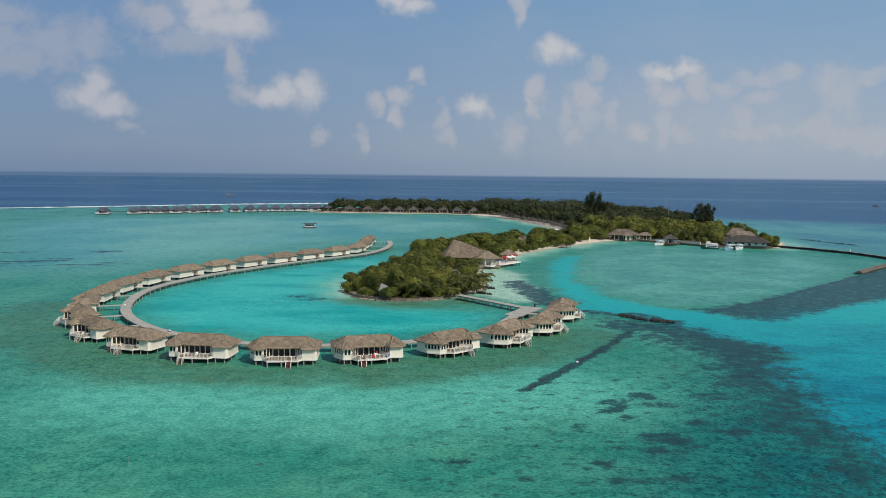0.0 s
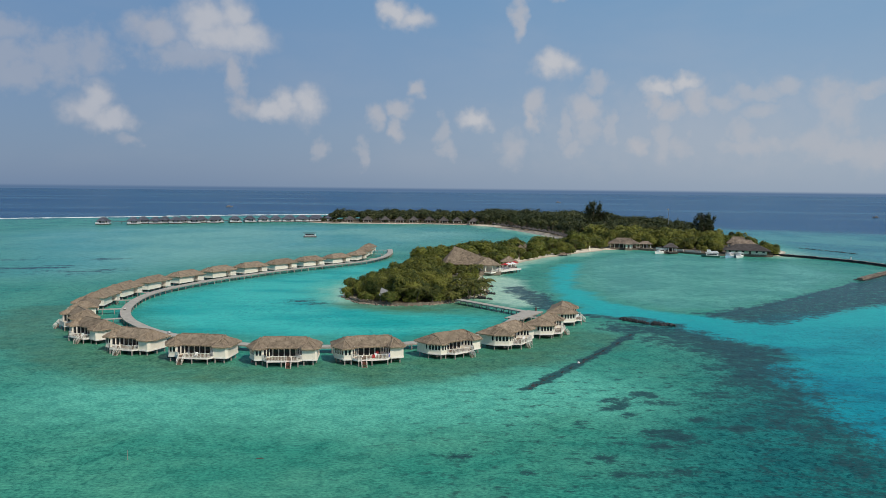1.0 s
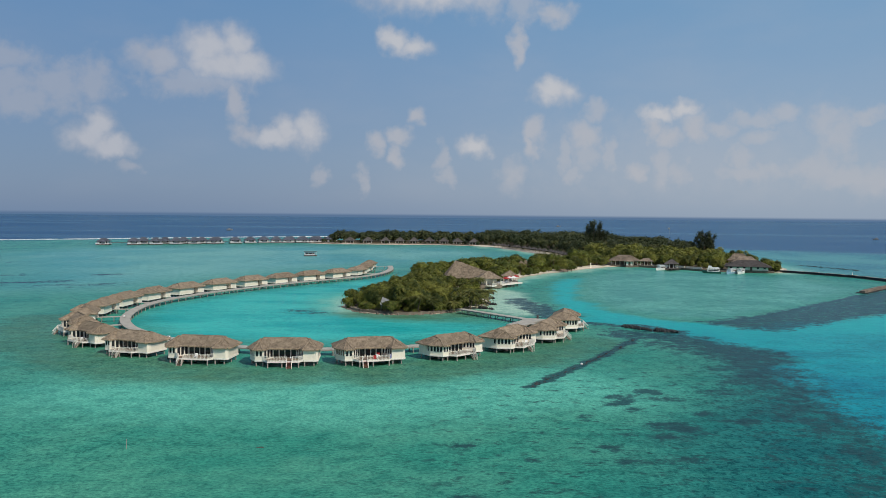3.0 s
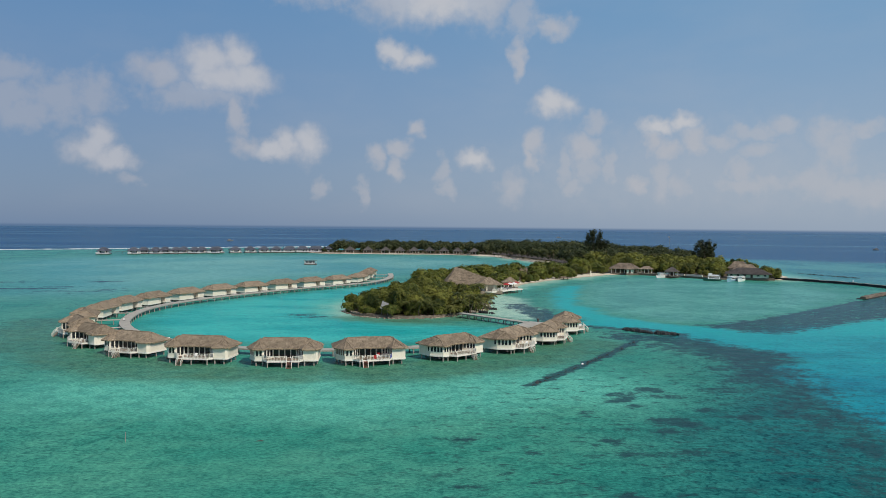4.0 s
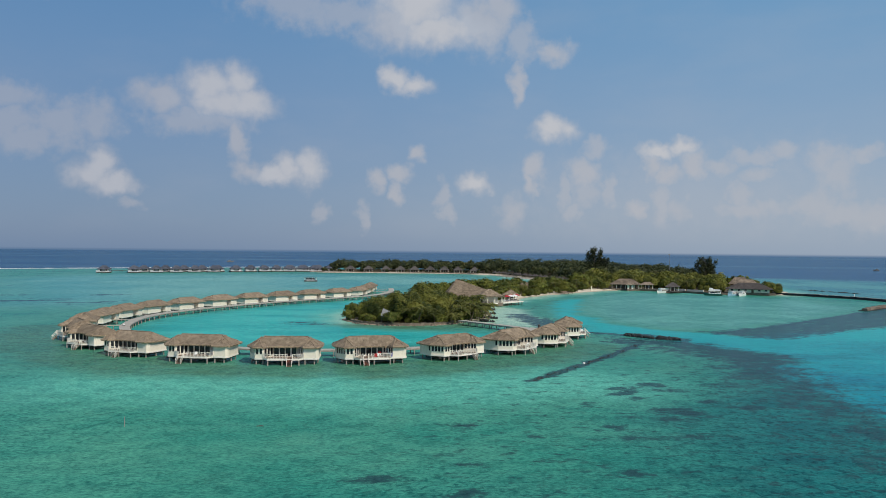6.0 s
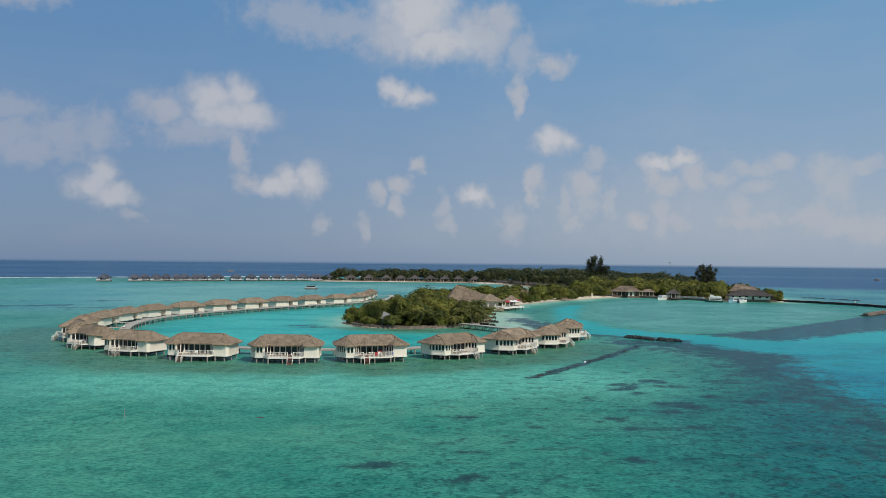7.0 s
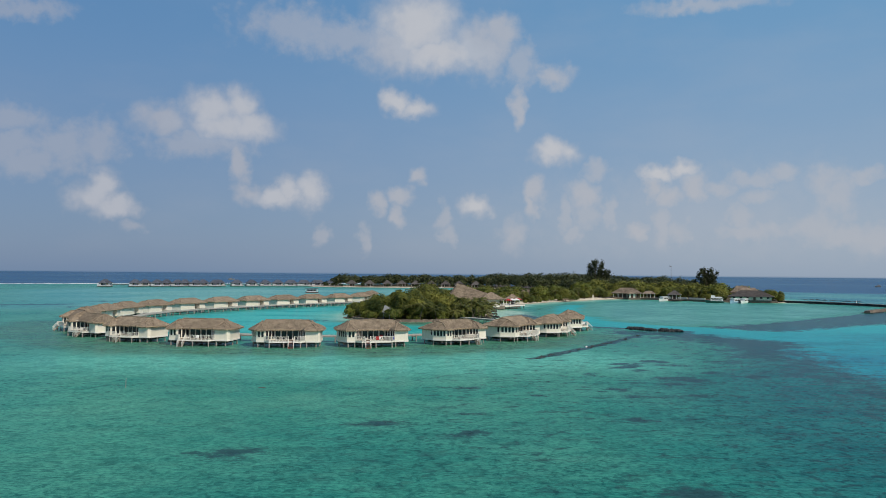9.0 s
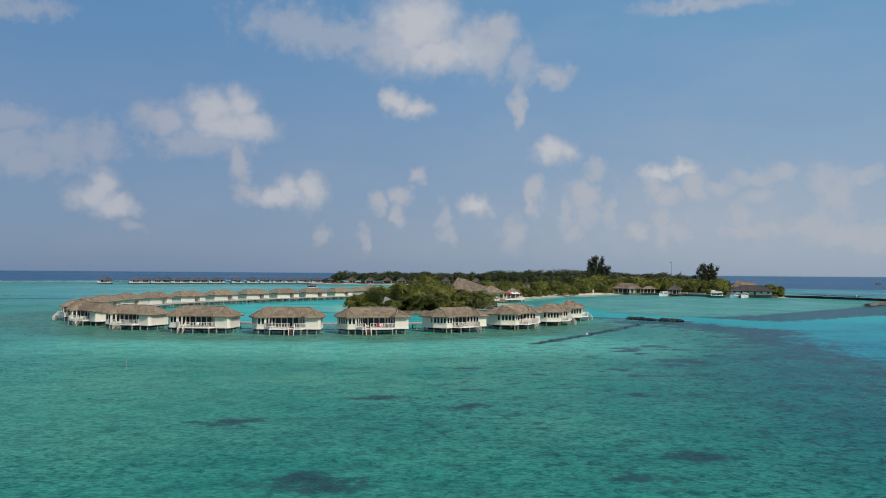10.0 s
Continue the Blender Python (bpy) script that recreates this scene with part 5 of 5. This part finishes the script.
hip_house("reception_porch", "thatched entrance porch of the reception hall", "porch", 3.2, 4, 2.3, 1.9, 0.9, M_BROWN_THATCH, facing(101.6, 444.6, z=0.6), windows=1, ridge_share=0.1, seed=8)
hip_house("boat_house", "broad boat house by the quay with a dark thatched roof", "building", 19, 11, 1.9, 3.0, 1.7, M_OLD_THATCH, facing(154.5, 414, z=0.8), windows=6, ridge_share=0.5, seed=9)
hip_house("staff_house", "staff house with a tiered dark thatched roof", "building", 12, 9, 2.8, 3.2, 1.0, M_BROWN_THATCH, facing(159.5, 431, z=0.8), windows=4, seed=10)
hip_house("staff_house", "staff house with a tiered dark thatched roof", "building", 10, 8, 3.2, 3.6, 0.9, M_BROWN_THATCH, facing(161, 445, z=0.8), windows=4, seed=12)
for i, (x, y) in enumerate(((38, 395), (41, 402), (34, 400))):
    hip_house("beach_hut", "small pale thatched beach hut among shrubs", "hut", 4.5, 4.5, 2.2, 2.4, 0.6, M_THATCH, facing(x, y, z=0.8), windows=2, ridge_share=0.05, seed=30 + i, group="beach huts")

# beach villas along the far shore
villa = None
for i, x in enumerate((-83, -67, -51, -38, -25.5, -11.5, 1.5, 13.5, 28)):
    y = float(np.interp(x, [-100, -71, -41, -11, 24, 42], [734, 739, 735, 741, 728, 703]))
    m = pose(x, y, 0.7, 0, 0, i * 5 % 12 - 6)
    villa = copy_thing(villa, m) if villa else hip_house("beach_villa", "white beach villa with a pyramid thatched roof at the wood's edge", "villa", 7.5, 6, 2.0, 3.4, 1.0, M_OLD_THATCH, m, windows=3, ridge_share=0.12, columns=True, seed=14, group="beach villas")

# thatched sunshades along the cove
shade = None
cove = spline(((38, 702), (54, 655), (63, 620), (71, 588), (77, 545), (77, 505), (72, 492)), 7.5)
for i, (x, y) in enumerate(cove[2:]):
    m = pose(x + 1.5 + rng.uniform(-1, 1), y, 0.7, 0, 0, i * 20)
    if shade:
        copy_thing(shade, m)
    else:
        shade = thing("thatch_sunshade", "round thatched sunshade on a post on the cove beach", "sunshade", "sunshades", m)
        part("post", Shape().tube([(0, 0, -0.3), (0, 0, 2.4)], [0.1, 0.08], 6), M_BARK, shade)
        part("roof", thatch_roof([(math.cos(a) * 2.6, math.sin(a) * 2.6) for a in np.linspace(0, 6.283, 9)[:-1]], [(-0.05, 0, 3.5), (0.05, 0, 3.5)], 1.9, random.Random(2), rows=3, step=1.2), M_OLD_THATCH, shade)
parasol("beach_parasol", "white parasol on the sand of the cove", M_PLASTIC, pose(69, 492, 0.5), 3.0, 2.2, "")

# ---------------------------------------------------------------- far row of villas on stilts
def sea_villa(m):
    top = thing("sea_villa", "distant villa on stilts with a dark two-tiered roof", "villa", "far row of villas", m)
    py = random.Random(31)
    part("platform", Shape().box(-5.2, 5.2, -6.5, 4.5, 0.75, 1.2), M_GREY_WALL, top)
    part("wall", Shape().box(-4.4, 4.4, -3.4, 3.8, 1.2, 3.2), M_GREY_WALL, top, "grey timber wall")
    part("roof", thatch_roof([(-5.4, -4.6), (5.4, -4.6), (5.4, 4.8), (-5.4, 4.8)], [(-1.4, 0, 5.9), (1.4, 0, 5.9)], 3.0, py, rows=4, step=1.4), M_HAZED_THATCH, top)
    part("porch_roof", thatch_roof([(-2.6, -6.8), (2.6, -6.8), (2.6, -3.0), (-2.6, -3.0)], [(-0.4, -4.6, 4.5), (0.4, -4.6, 4.5)], 2.9, py, rows=3, step=1.4), M_HAZED_THATCH, top)
    for x in (-2.4, 2.4):
        part("porch_post", Shape().box(x - 0.12, x + 0.12, -6.5, -6.26, 1.2, 2.9), M_TRIM, top)
    for x in (-2.2, 2.2):
        window_in(top, (-4.4, -3.4), (4.4, -3.4), 0.5 + x / 8.8, 1.6, 0.3, 1.7, z=1.2)
    part("balcony", Shape().box(-5.2, -2.2, -6.5, -6.4, 1.2, 2.0), M_GREY_WALL, top)
    # bars added to fill in the dark base below the platform
    for y in (-6.1, 0.0, 4.1):
        part("underfloor_dark_bar", Shape().bar((-5.0, y, 0.45), (5.0, y, 0.45), 0.4, 0.62), M_DARK_STILT, top, "dark bar added under the platform")
    for x in (-4.8, 0, 4.8):
        for y in (-6.2, 0, 4.2):
            part("stilt", Shape().tube([(x, y, -2), (x, y, 0.8)], [0.32, 0.32], 5), M_DARK_STILT, top)
    return top


A, B = Vector((-275, 666, 0)), Vector((-103, 774, 0))
along = (B - A).normalized()
across = Vector((along.y, -along.x, 0))
row = None
for i, s in enumerate((0, 23, 33, 41, 51, 58, 67, 74, 83, 91, 97, 112, 126, 139, 151, 161, 167, 174, 180, 187, 195, 203, 210, 176.5)):
    s = s * 0.985
    p = A + along * s * (B - A).length / 206 + across * (4.5 if i % 2 else -4.5)
    if i in (0, 11, 12, 13, 14):
        p = A + along * s * (B - A).length / 206
    m = pose(p.x, p.y, 0, 0, 0, 18 + (i * 53 % 9 - 4) * 1.4)
    row = copy_thing(row, m) if row else sea_villa(m)
walkway("far_jetty", "long dark timber jetty behind the far villas", [tuple((A - across * 9).lerp(B - across * 9, t)[:2]) for t in np.linspace(0, 1, 40)], 2.6, 1.7, M_DARK_STILT, pile_gap=9.0, board=4.0)

# ---------------------------------------------------------------- quay, boats, breakwaters
quay = Shape()
for (ax, ay), (bx, by) in zip(((106, 447), (122, 432), (135, 413)), ((122, 432), (135, 413), (166, 409.5))):
    quay.bar((ax, ay, 0.35), (bx, by, 0.35), 1.6, 1.3)
single("quay", quay, M_STONE, "low pale concrete quay along the harbour shore", "quay", kind="structure")
wallline = Shape()
for (ax, ay), (bx, by) in zip(((116, 441), (121, 435), (127, 426)), ((121, 434.6), (126.5, 427), (133, 418))):
    wallline.bar((ax, ay + 1, 1.35), (bx, by + 1, 1.35), 0.3, 1.0)
single("quay_wall", wallline, M_WHITE, "white parapet wall along the quay", "wall", kind="structure")


def hull_shape(long, wide, high, sheer=0.5, draft=0.5):
    """A boat hull: pointed bow at +x, raked stem, square stern, open deck edge."""
    s = Shape()
    k, rows = 13, 5
    for i in range(k):
        t = i / (k - 1)
        w = wide / 2 * min(1.0, (1 - max(0, (t - 0.35) / 0.65) ** 2.2)) * (0.82 + 0.18 * min(1, t * 4))
        top = high + sheer * t ** 3
        for j in range(rows):
            v = j / (rows - 1)
            x = -long / 2 + long * t * (0.93 + 0.07 * v)
            for sg in (-1, 1):
                s.v.append((x, sg * max(0.03, w * (0.35 + 0.65 * v ** 0.6)), -draft + (top + draft) * v))
    idx = lambda i, j, side: (i * rows + j) * 2 + side
    for i in range(k - 1):
        for j in range(rows - 1):
            s.f.append((idx(i, j, 0), idx(i + 1, j, 0), idx(i + 1, j + 1, 0), idx(i, j + 1, 0)))
            s.f.append((idx(i, j, 1), idx(i, j + 1, 1), idx(i + 1, j + 1, 1), idx(i + 1, j, 1)))
        s.f.append((idx(i, rows - 1, 0), idx(i + 1, rows - 1, 0), idx(i + 1, rows - 1, 1), idx(i, rows - 1, 1)))
    s.f.append(tuple(idx(0, j, 0) for j in range(rows)) + tuple(idx(0, j, 1) for j in range(rows))[::-1])
    return s


def ferry(label, hull_mat, m, long=11.0, cabin=0.62, decks=1):
    top = thing("boat", label, "boat", "moored boats", m)
    wide = long * 0.29
    part("hull", hull_shape(long, wide, 0.95), hull_mat, top)
    x0, x1 = -long * 0.42, -long * 0.42 + long * cabin
    part("cabin", Shape().box(x0, x1, -wide * 0.4, wide * 0.4, 0.9, 1.9), M_PLASTIC, top)
    part("canopy", Shape().box(x0 - 0.3, x1 + 0.5, -wide * 0.46, wide * 0.46, 2.32, 2.44), M_PLASTIC, top)
    for i in range(5):
        for sg in (-1, 1):
            x = x0 + (x1 - x0) * i / 4
            part("post", Shape().bar((x, sg * wide * 0.39, 1.88), (x, sg * wide * 0.39, 2.34), 0.09), M_PLASTIC, top)
    for sg in (-1, 1):
        part("window_band", Shape().box(x0 + 0.4, x1 - 0.4, sg * wide * 0.4 - 0.02, sg * wide * 0.4 + 0.02, 1.3, 1.75), M_PANE, top)
    if decks > 1:
        part("upper_rail", Shape().box(x0 + 0.3, x1 - 1.0, -wide * 0.4, wide * 0.4, 2.445, 3.0), M_PLASTIC, top)
        part("wheelhouse", Shape().box(x1 - 2.0, x1 - 0.2, -wide * 0.3, wide * 0.3, 2.45, 3.7), M_PLASTIC, top)
    return top


ferry("green-hulled ferry with white cabin moored at the quay", M_GREEN, pose(132.5, 403, 0, 0, 0, 160), 9.0, decks=2)
ferry("small white excursion boat with a pale blue hull", M_BLUE_HULL, pose(141, 400, 0, 0, 0, 225), 9.5)
ferry("small white speedboat with a canopy", M_PLASTIC, pose(146, 401, 0, 0, 0, 232), 8.5)
ferry("small white boat moored beside the thatched jetty shelter", M_PLASTIC, pose(113.0, 423, 0, 0, 0, 215), 8.0)
hip_house("jetty_shelter", "dark thatched shelter on the harbour jetty", "shelter", 6, 5, 2.2, 2.2, 0.8, M_OLD_THATCH, facing(119.0, 425, z=0.7), columns=True, ridge_share=0.2, seed=21)
walkway("harbour_jetty", "short dark jetty in front of the thatched shelter", spline(((115.5, 419), (122.5, 424)), 1.0), 3.0, 1.1, M_DARK_STILT, pile_gap=3)

barge = thing("barge", "flat canopied barge moored in the lagoon", "boat", m=pose(-85, 527, 0, 0, 0, 12))
part("hull", Shape().prism([(-4, -1.7), (3.4, -1.7), (4.2, -1.0), (4.2, 1.0), (3.4, 1.7), (-4, 1.7)], -0.4, 0.7), M_DARK_STILT, barge)
part("cabin", Shape().box(-3.2, 2.8, -1.3, 1.3, 0.7, 2.3), M_GREY_WALL, barge)
part("window_band", Shape().box(-3.0, 2.6, -1.32, 1.32, 1.3, 2.1), M_PANE, barge)
part("canopy", Shape().prism([(-4.2, -2), (4.0, -2), (4.3, 0), (4.0, 2), (-4.2, 2)], 2.75, 2.9), M_OLD_THATCH, barge)
for x in (-3.8, -1.3, 1.2, 3.7):
    for y in (-1.6, 1.6):
        part("post", Shape().bar((x, y, 0.69), (x, y, 2.76), 0.09), M_TRIM, barge)


def rock_mesh(seed, flat=0.7):
    py = random.Random(seed)
    bm = bmesh.new()
    bmesh.ops.create_icosphere(bm, subdivisions=1, radius=1.0)
    for v in bm.verts:
        v.co *= py.uniform(0.72, 1.12)
        v.co.z *= flat
    me = bpy.data.meshes.new("rock")
    bm.to_mesh(me)
    bm.free()
    return me


ROCKS = {key: [rock_mesh(100 + i) for i in range(5)] for key in ("dark", "pale")}
for key, mat in (("dark", M_ROCK), ("pale", M_STONE)):
    for me in ROCKS[key]:
        me.materials.append(mat)


def rock_pile(name, label, category, line, width, size, key, top_z, count, kind="", seed=0):
    """Loose boulders heaped along a line, each one its own piece."""
    py = random.Random(seed)
    top = thing(name, label, category, kind=kind)
    run = spline(line, 0.5)
    for i in range(count):
        p = run[int(py.random() * (len(run) - 1))]
        off = py.gauss(0, 0.33) * width
        a = py.uniform(0, 6.28)
        s = size * py.uniform(0.55, 1.25)
        z = top_z * (1 - min(1, abs(off) / width) ** 1.3) - s * py.uniform(0.3, 0.8)
        ob = part("rock", ROCKS[key][i % 5], None, top)
        ob.matrix_basis = Matrix.LocRotScale((p[0] + math.cos(a) * off, p[1] + math.sin(a) * off, z), Euler((py.uniform(0, 6), py.uniform(0, 6), a)), (s, s * py.uniform(0.7, 1.1), s))
    return top


rock_pile("rock_heap", "heap of dark wet reef boulders above the water", "rocks", ((46.0, 206.5), (50.5, 200.5), (56.5, 197.0)), 1.5, 0.62, "dark", 0.6, 110, seed=1)
for i, (a, b) in enumerate((((13, 255), (17, 253)), ((14, 272), (17.5, 272)), ((15, 289), (18.5, 290)), ((11, 244), (15.0, 241)))):
    rock_pile("groyne", "short groyne of dark boulders by the islet beach", "groyne", (a, b), 0.8, 0.6, "dark", 0.6, 22, seed=20 + i)


def sea_wall(label, line, width, high, mat, cap_mat, seed):
    """A straight wall of set blocks with a coping, its foot in the water."""
    py = random.Random(seed)
    top = thing("breakwater", label, "breakwater")
    run = spline(line, 4.0)
    for p, q in zip(run, run[1:]):
        z = high + py.uniform(-0.08, 0.08)
        p, q = Vector((p[0], p[1], 0)), Vector((q[0], q[1], 0))
        d = (q - p).normalized()
        side = Vector((-d.y, d.x, 0)) * py.uniform(-0.12, 0.12)
        part("wall_block", Shape().bar(p + side + d * 0.03 + Vector((0, 0, z / 2 - 0.6)), q + side - d * 0.03 + Vector((0, 0, z / 2 - 0.6)), width, z + 1.2), mat, top)
        part("coping", Shape().bar(p + side + d * 0.05 + Vector((0, 0, z + 0.1)), q + side - d * 0.05 + Vector((0, 0, z + 0.1)), width * 0.8, 0.2), cap_mat, top, "paler worn coping")
        part("footing", Shape().bar(p - side + Vector((0, 0, -0.4)), q - side + Vector((0, 0, -0.4 + py.uniform(-0.1, 0.1))), width * 2.1, 1.2), M_ROCK, top)


sea_wall("long low dark harbour breakwater with a paler top", ((165.4, 419.2), (176, 410.9), (192.3, 383.4), (196.9, 360.9), (201, 345), (214, 318)), 1.5, 0.95, M_ROCK, M_STILT, 30)
sea_wall("stub of a brown coral-stone breakwater", ((156, 304), (168, 317), (180.6, 330.5), (200, 351)), 2.0, 0.9, M_STONE, M_STONE, 31)
rock_pile("loose_rocks", "dark boulders at the foot of the breakwater", "rocks", ((168, 418), (171, 416), (175, 413)), 1.2, 0.9, "dark", 0.5, 16, seed=34)
rock_pile("shore_rocks", "pale coral blocks along the islet's waterline", "rocks", ((-29.5, 243), (-23, 230.5), (-12.6, 226), (-3.2, 228.4), (5, 235.4)), 0.8, 0.6, "pale", 0.3, 55, seed=32)
rock_pile("shore_rocks", "pale blocks along the islet's waterline", "rocks", ((12.3, 246), (15, 262), (14.5, 280), (15, 300)), 1.6, 0.6, "pale", 0.5, 40, seed=33)

# low stone wall that holds the islet's front
wall = thing("retaining_wall", "low retaining wall of brown coral stones round the islet", "wall")
edge = spline(((-29.0, 246), (-26, 237.5), (-22.2, 232), (-12.6, 227.6), (-3.2, 230), (4.4, 236.6)), 0.8)
block = Shape().prism([(-0.46, -0.28), (0.44, -0.3), (0.47, 0.28), (-0.42, 0.3)], -0.8, 0.42).mesh("stone")
block.materials.append(M_STONE)
for i, (p, q) in enumerate(zip(edge, edge[1:])):
    ob = part("stone", block, M_STONE, wall)
    ob.matrix_basis = Matrix.LocRotScale(((p[0] + q[0]) / 2, (p[1] + q[1]) / 2, rng.uniform(0.15, 0.4)), Euler((0, 0, math.atan2(q[1] - p[1], q[0] - p[0]) + rng.uniform(-0.1, 0.1))), (0.9, 1, 1))

# ---------------------------------------------------------------- small things
panel = thing("solar_panel", "grey tilted panel on a frame among the islet's bushes", "panel", m=pose(-16.4, 230.6, 1.3, 0, 0, 20))
part("board", Shape().box(-1.05, 1.05, -1.35, 1.35, -0.06, 0.06, pose(0, 0, 1.8, 50, 24, -10)), M_PANEL, panel)
for x in (-0.9, 0.9):
    part("leg", Shape().bar((x, 0.3, -2.4), (x, 0.3, 1.7), 0.12), M_GREY, panel)

mast = thing("antenna_mast", "tall slim grey lamp mast with a dish near its top", "mast", m=pose(157.0, 568, 0.5))
part("pole", Shape().tube([(0, 0, -0.5), (0, 0, 19)], [0.22, 0.12], 7), M_GREY, mast)
part("lamp_head", Shape().box(-1.0, 0.3, -0.35, 0.35, 18.6, 19.3), M_GREY, mast)

for x, y, long, turn in ((-316, 1220, 10, 8), (268, 1890, 11, 5), (545, 1030, 7, 160)):
    far = thing("distant_boat", "small pale boat far out on the open sea", "boat", "boats at sea", pose(x, y, 0, 0, 0, turn))
    part("hull", hull_shape(long, long * 0.2, 1.5), M_PANEL, far)
    part("cabin", Shape().box(-long * 0.3, long * 0.1, -long * 0.07, long * 0.07, 1.4, 2.8), M_PANEL, far)


def trolley(m):
    top = thing("luggage_trolley", "small service trolley with white linen on the walkway", "trolley", "trolleys", m)
    part("platform", Shape().box(-0.45, 0.45, -0.9, 0.9, 0.3, 0.4), M_DOOR, top)
    part("linen", Shape().prism([(-0.38, -0.7), (0.4, -0.6), (0.36, 0.3), (-0.4, 0.25)], 0.4, 1.0), M_PLASTIC, top)
    part("handle", Shape().bar((0, 0.85, 0.4), (0, 1.05, 1.1), 0.7, 0.05), M_GREY, top)
    for x in (-0.45, 0.45):
        for y in (-0.65, 0.65):
            part("wheel", Shape().tube([(x - 0.04, y, 0.16), (x + 0.04, y, 0.16)], [0.16, 0.16], 10), M_DARK_STILT, top)
    return top


cart = trolley(sized(-80.2, 206.0, 1.31, 0.3, 0.5))
copy_thing(cart, sized(-58.2, 173.6, 1.31, 1.0, 0.8))

single("marker_pole", Shape().tube([(0, 0, -1.5), (0.05, 0, 1.2)], [0.04, 0.03], 6), M_STILT, "thin pale marker pole standing in the shallows", "pole", m=pose(-37.6, 96.5, 0))
single("log", Shape().tube([(-0.45, 0, 0.0), (0.1, 0.05, 0.02), (0.45, 0, 0.0)], [0.06, 0.09, 0.05], 8), M_DARK_STILT, "dark piece of driftwood afloat in the shallows", "driftwood", m=pose(-21.9, 97.5, 0, 0, 0, 8))
bm = bmesh.new()
bmesh.ops.create_uvsphere(bm, u_segments=12, v_segments=8, radius=0.24)
me = bpy.data.meshes.new("buoy")
bm.to_mesh(me)
bm.free()
single("buoy", me, M_PLASTIC, "white round mooring buoy over the sunken wall", "buoy", m=pose(26.2, 154.0, 0.1))

# the rubble of the sunken wall that breaks the surface
rock_pile("sunken_wall", "line of dark rubble just awash in the lagoon", "breakwater", SUNK_WALL, 1.0, 0.45, "dark", -0.02, 130, seed=40)
rock_pile("outer_groyne", "low line of dark rubble in the shallows off the harbour", "groyne", ((206.6, 476), (213.5, 454), (220.2, 432.3)), 0.7, 0.75, "dark", 0.22, 90, seed=41)
single("harbour_beacon", Shape().tube([(0, 0, -0.2), (0, 0, 0.8), (0, 0, 1.1), (0, 0, 1.2)], [0.22, 0.16, 0.22, 0.06], 8), M_PLASTIC, "small white beacon on the breakwater", "beacon", m=pose(192.5, 384, 1.1))

# surf that breaks on the outer reef
foam = []
for i in range(300):
    t = rng.random()
    x = -520 + 420 * t
    y = float(np.interp(x, [-600, -404, -324, -235, -133, -90], [650, 757, 817, 897, 950, 968])) + rng.gauss(0, 5)
    foam.append((x, y, rng.uniform(3, 12), rng.uniform(1.2, 3.4)))
s = Shape()
for x, y, a, b in foam:
    ring = [(x + math.cos(q) * a * rng.uniform(0.7, 1.2), y + math.sin(q) * b * rng.uniform(0.7, 1.2) + math.cos(q) * a * 0.55) for q in np.linspace(0, 6.283, 9)[:-1]]
    s.put([(x, y, rng.uniform(0.08, 0.25))] + [(u, v, 0.01) for u, v in ring], [(0, 1 + i, 1 + (i + 1) % 8) for i in range(8)])
single("surf", s, M_FOAM, "white line of surf breaking on the outer reef", "surf", kind="stuff")

# white service pipes that run from bungalow to bungalow near the water
for p, q in zip(BUNGALOWS[2:10], BUNGALOWS[3:11]):
    a, b = p.matrix_basis @ Vector((-6.6, -1.2, 0.85)), q.matrix_basis @ Vector((6.6, -1.2, 0.85))
    if (a - b).length < 12:
        single("service_pipe", Shape().tube([a, a.lerp(b, 0.5) - Vector((0, 0, 0.12)), b], [0.07, 0.07, 0.07], 6), M_TRIM, "white service pipe slung between two bungalows", "pipe", "service pipes")

# small jetty, pillar and bin by the harbour beach and the bridge
pier = thing("beach_jetty", "small dark timber jetty at the harbour beach", "jetty", m=pose(60.5, 402.5, 0, 0, 0, 35))
part("deck", Shape().box(-3.2, 3.2, -1.6, 1.6, 0.75, 0.95), M_BOARDS, pier)
for x in (-2.9, 0, 2.9):
    for y in (-1.4, 1.4):
        part("support_post", Shape().tube([(x, y, -1.2), (x, y, 1.5)], [0.1, 0.1], 6), M_DARK_STILT, pier)
part("bench", Shape().box(-2.4, 1.2, 0.9, 1.3, 0.951, 1.5), M_BOARDS, pier)
pillar = Shape().prism([(-0.7, -0.7), (0.7, -0.7), (0.7, 0.7), (-0.7, 0.7)], -0.5, 0.6)
pillar.prism([(-0.4, -0.4), (0.4, -0.4), (0.4, 0.4), (-0.4, 0.4)], 0.6, 3.0)
pillar.put([(-0.6, -0.6, 3.0), (0.6, -0.6, 3.0), (0.6, 0.6, 3.0), (-0.6, 0.6, 3.0), (0, 0, 3.7)], [(3, 2, 1, 0), (0, 1, 4), (1, 2, 4), (2, 3, 4), (3, 0, 4)])
single("beach_pillar", pillar, M_WHITE, "small white masonry pillar behind the beach", "pillar", m=sized(78.5, 434, 0.5, 0.0, 0.65))
single("litter_bin", Shape().tube([(0, 0, 0), (0, 0, 0.75), (0, 0, 0.85)], [0.26, 0.3, 0.2], 10), M_DARK_STILT, "dark litter bin on the walkway landing", "bin", m=pose(24.6, 211.6, 1.31))
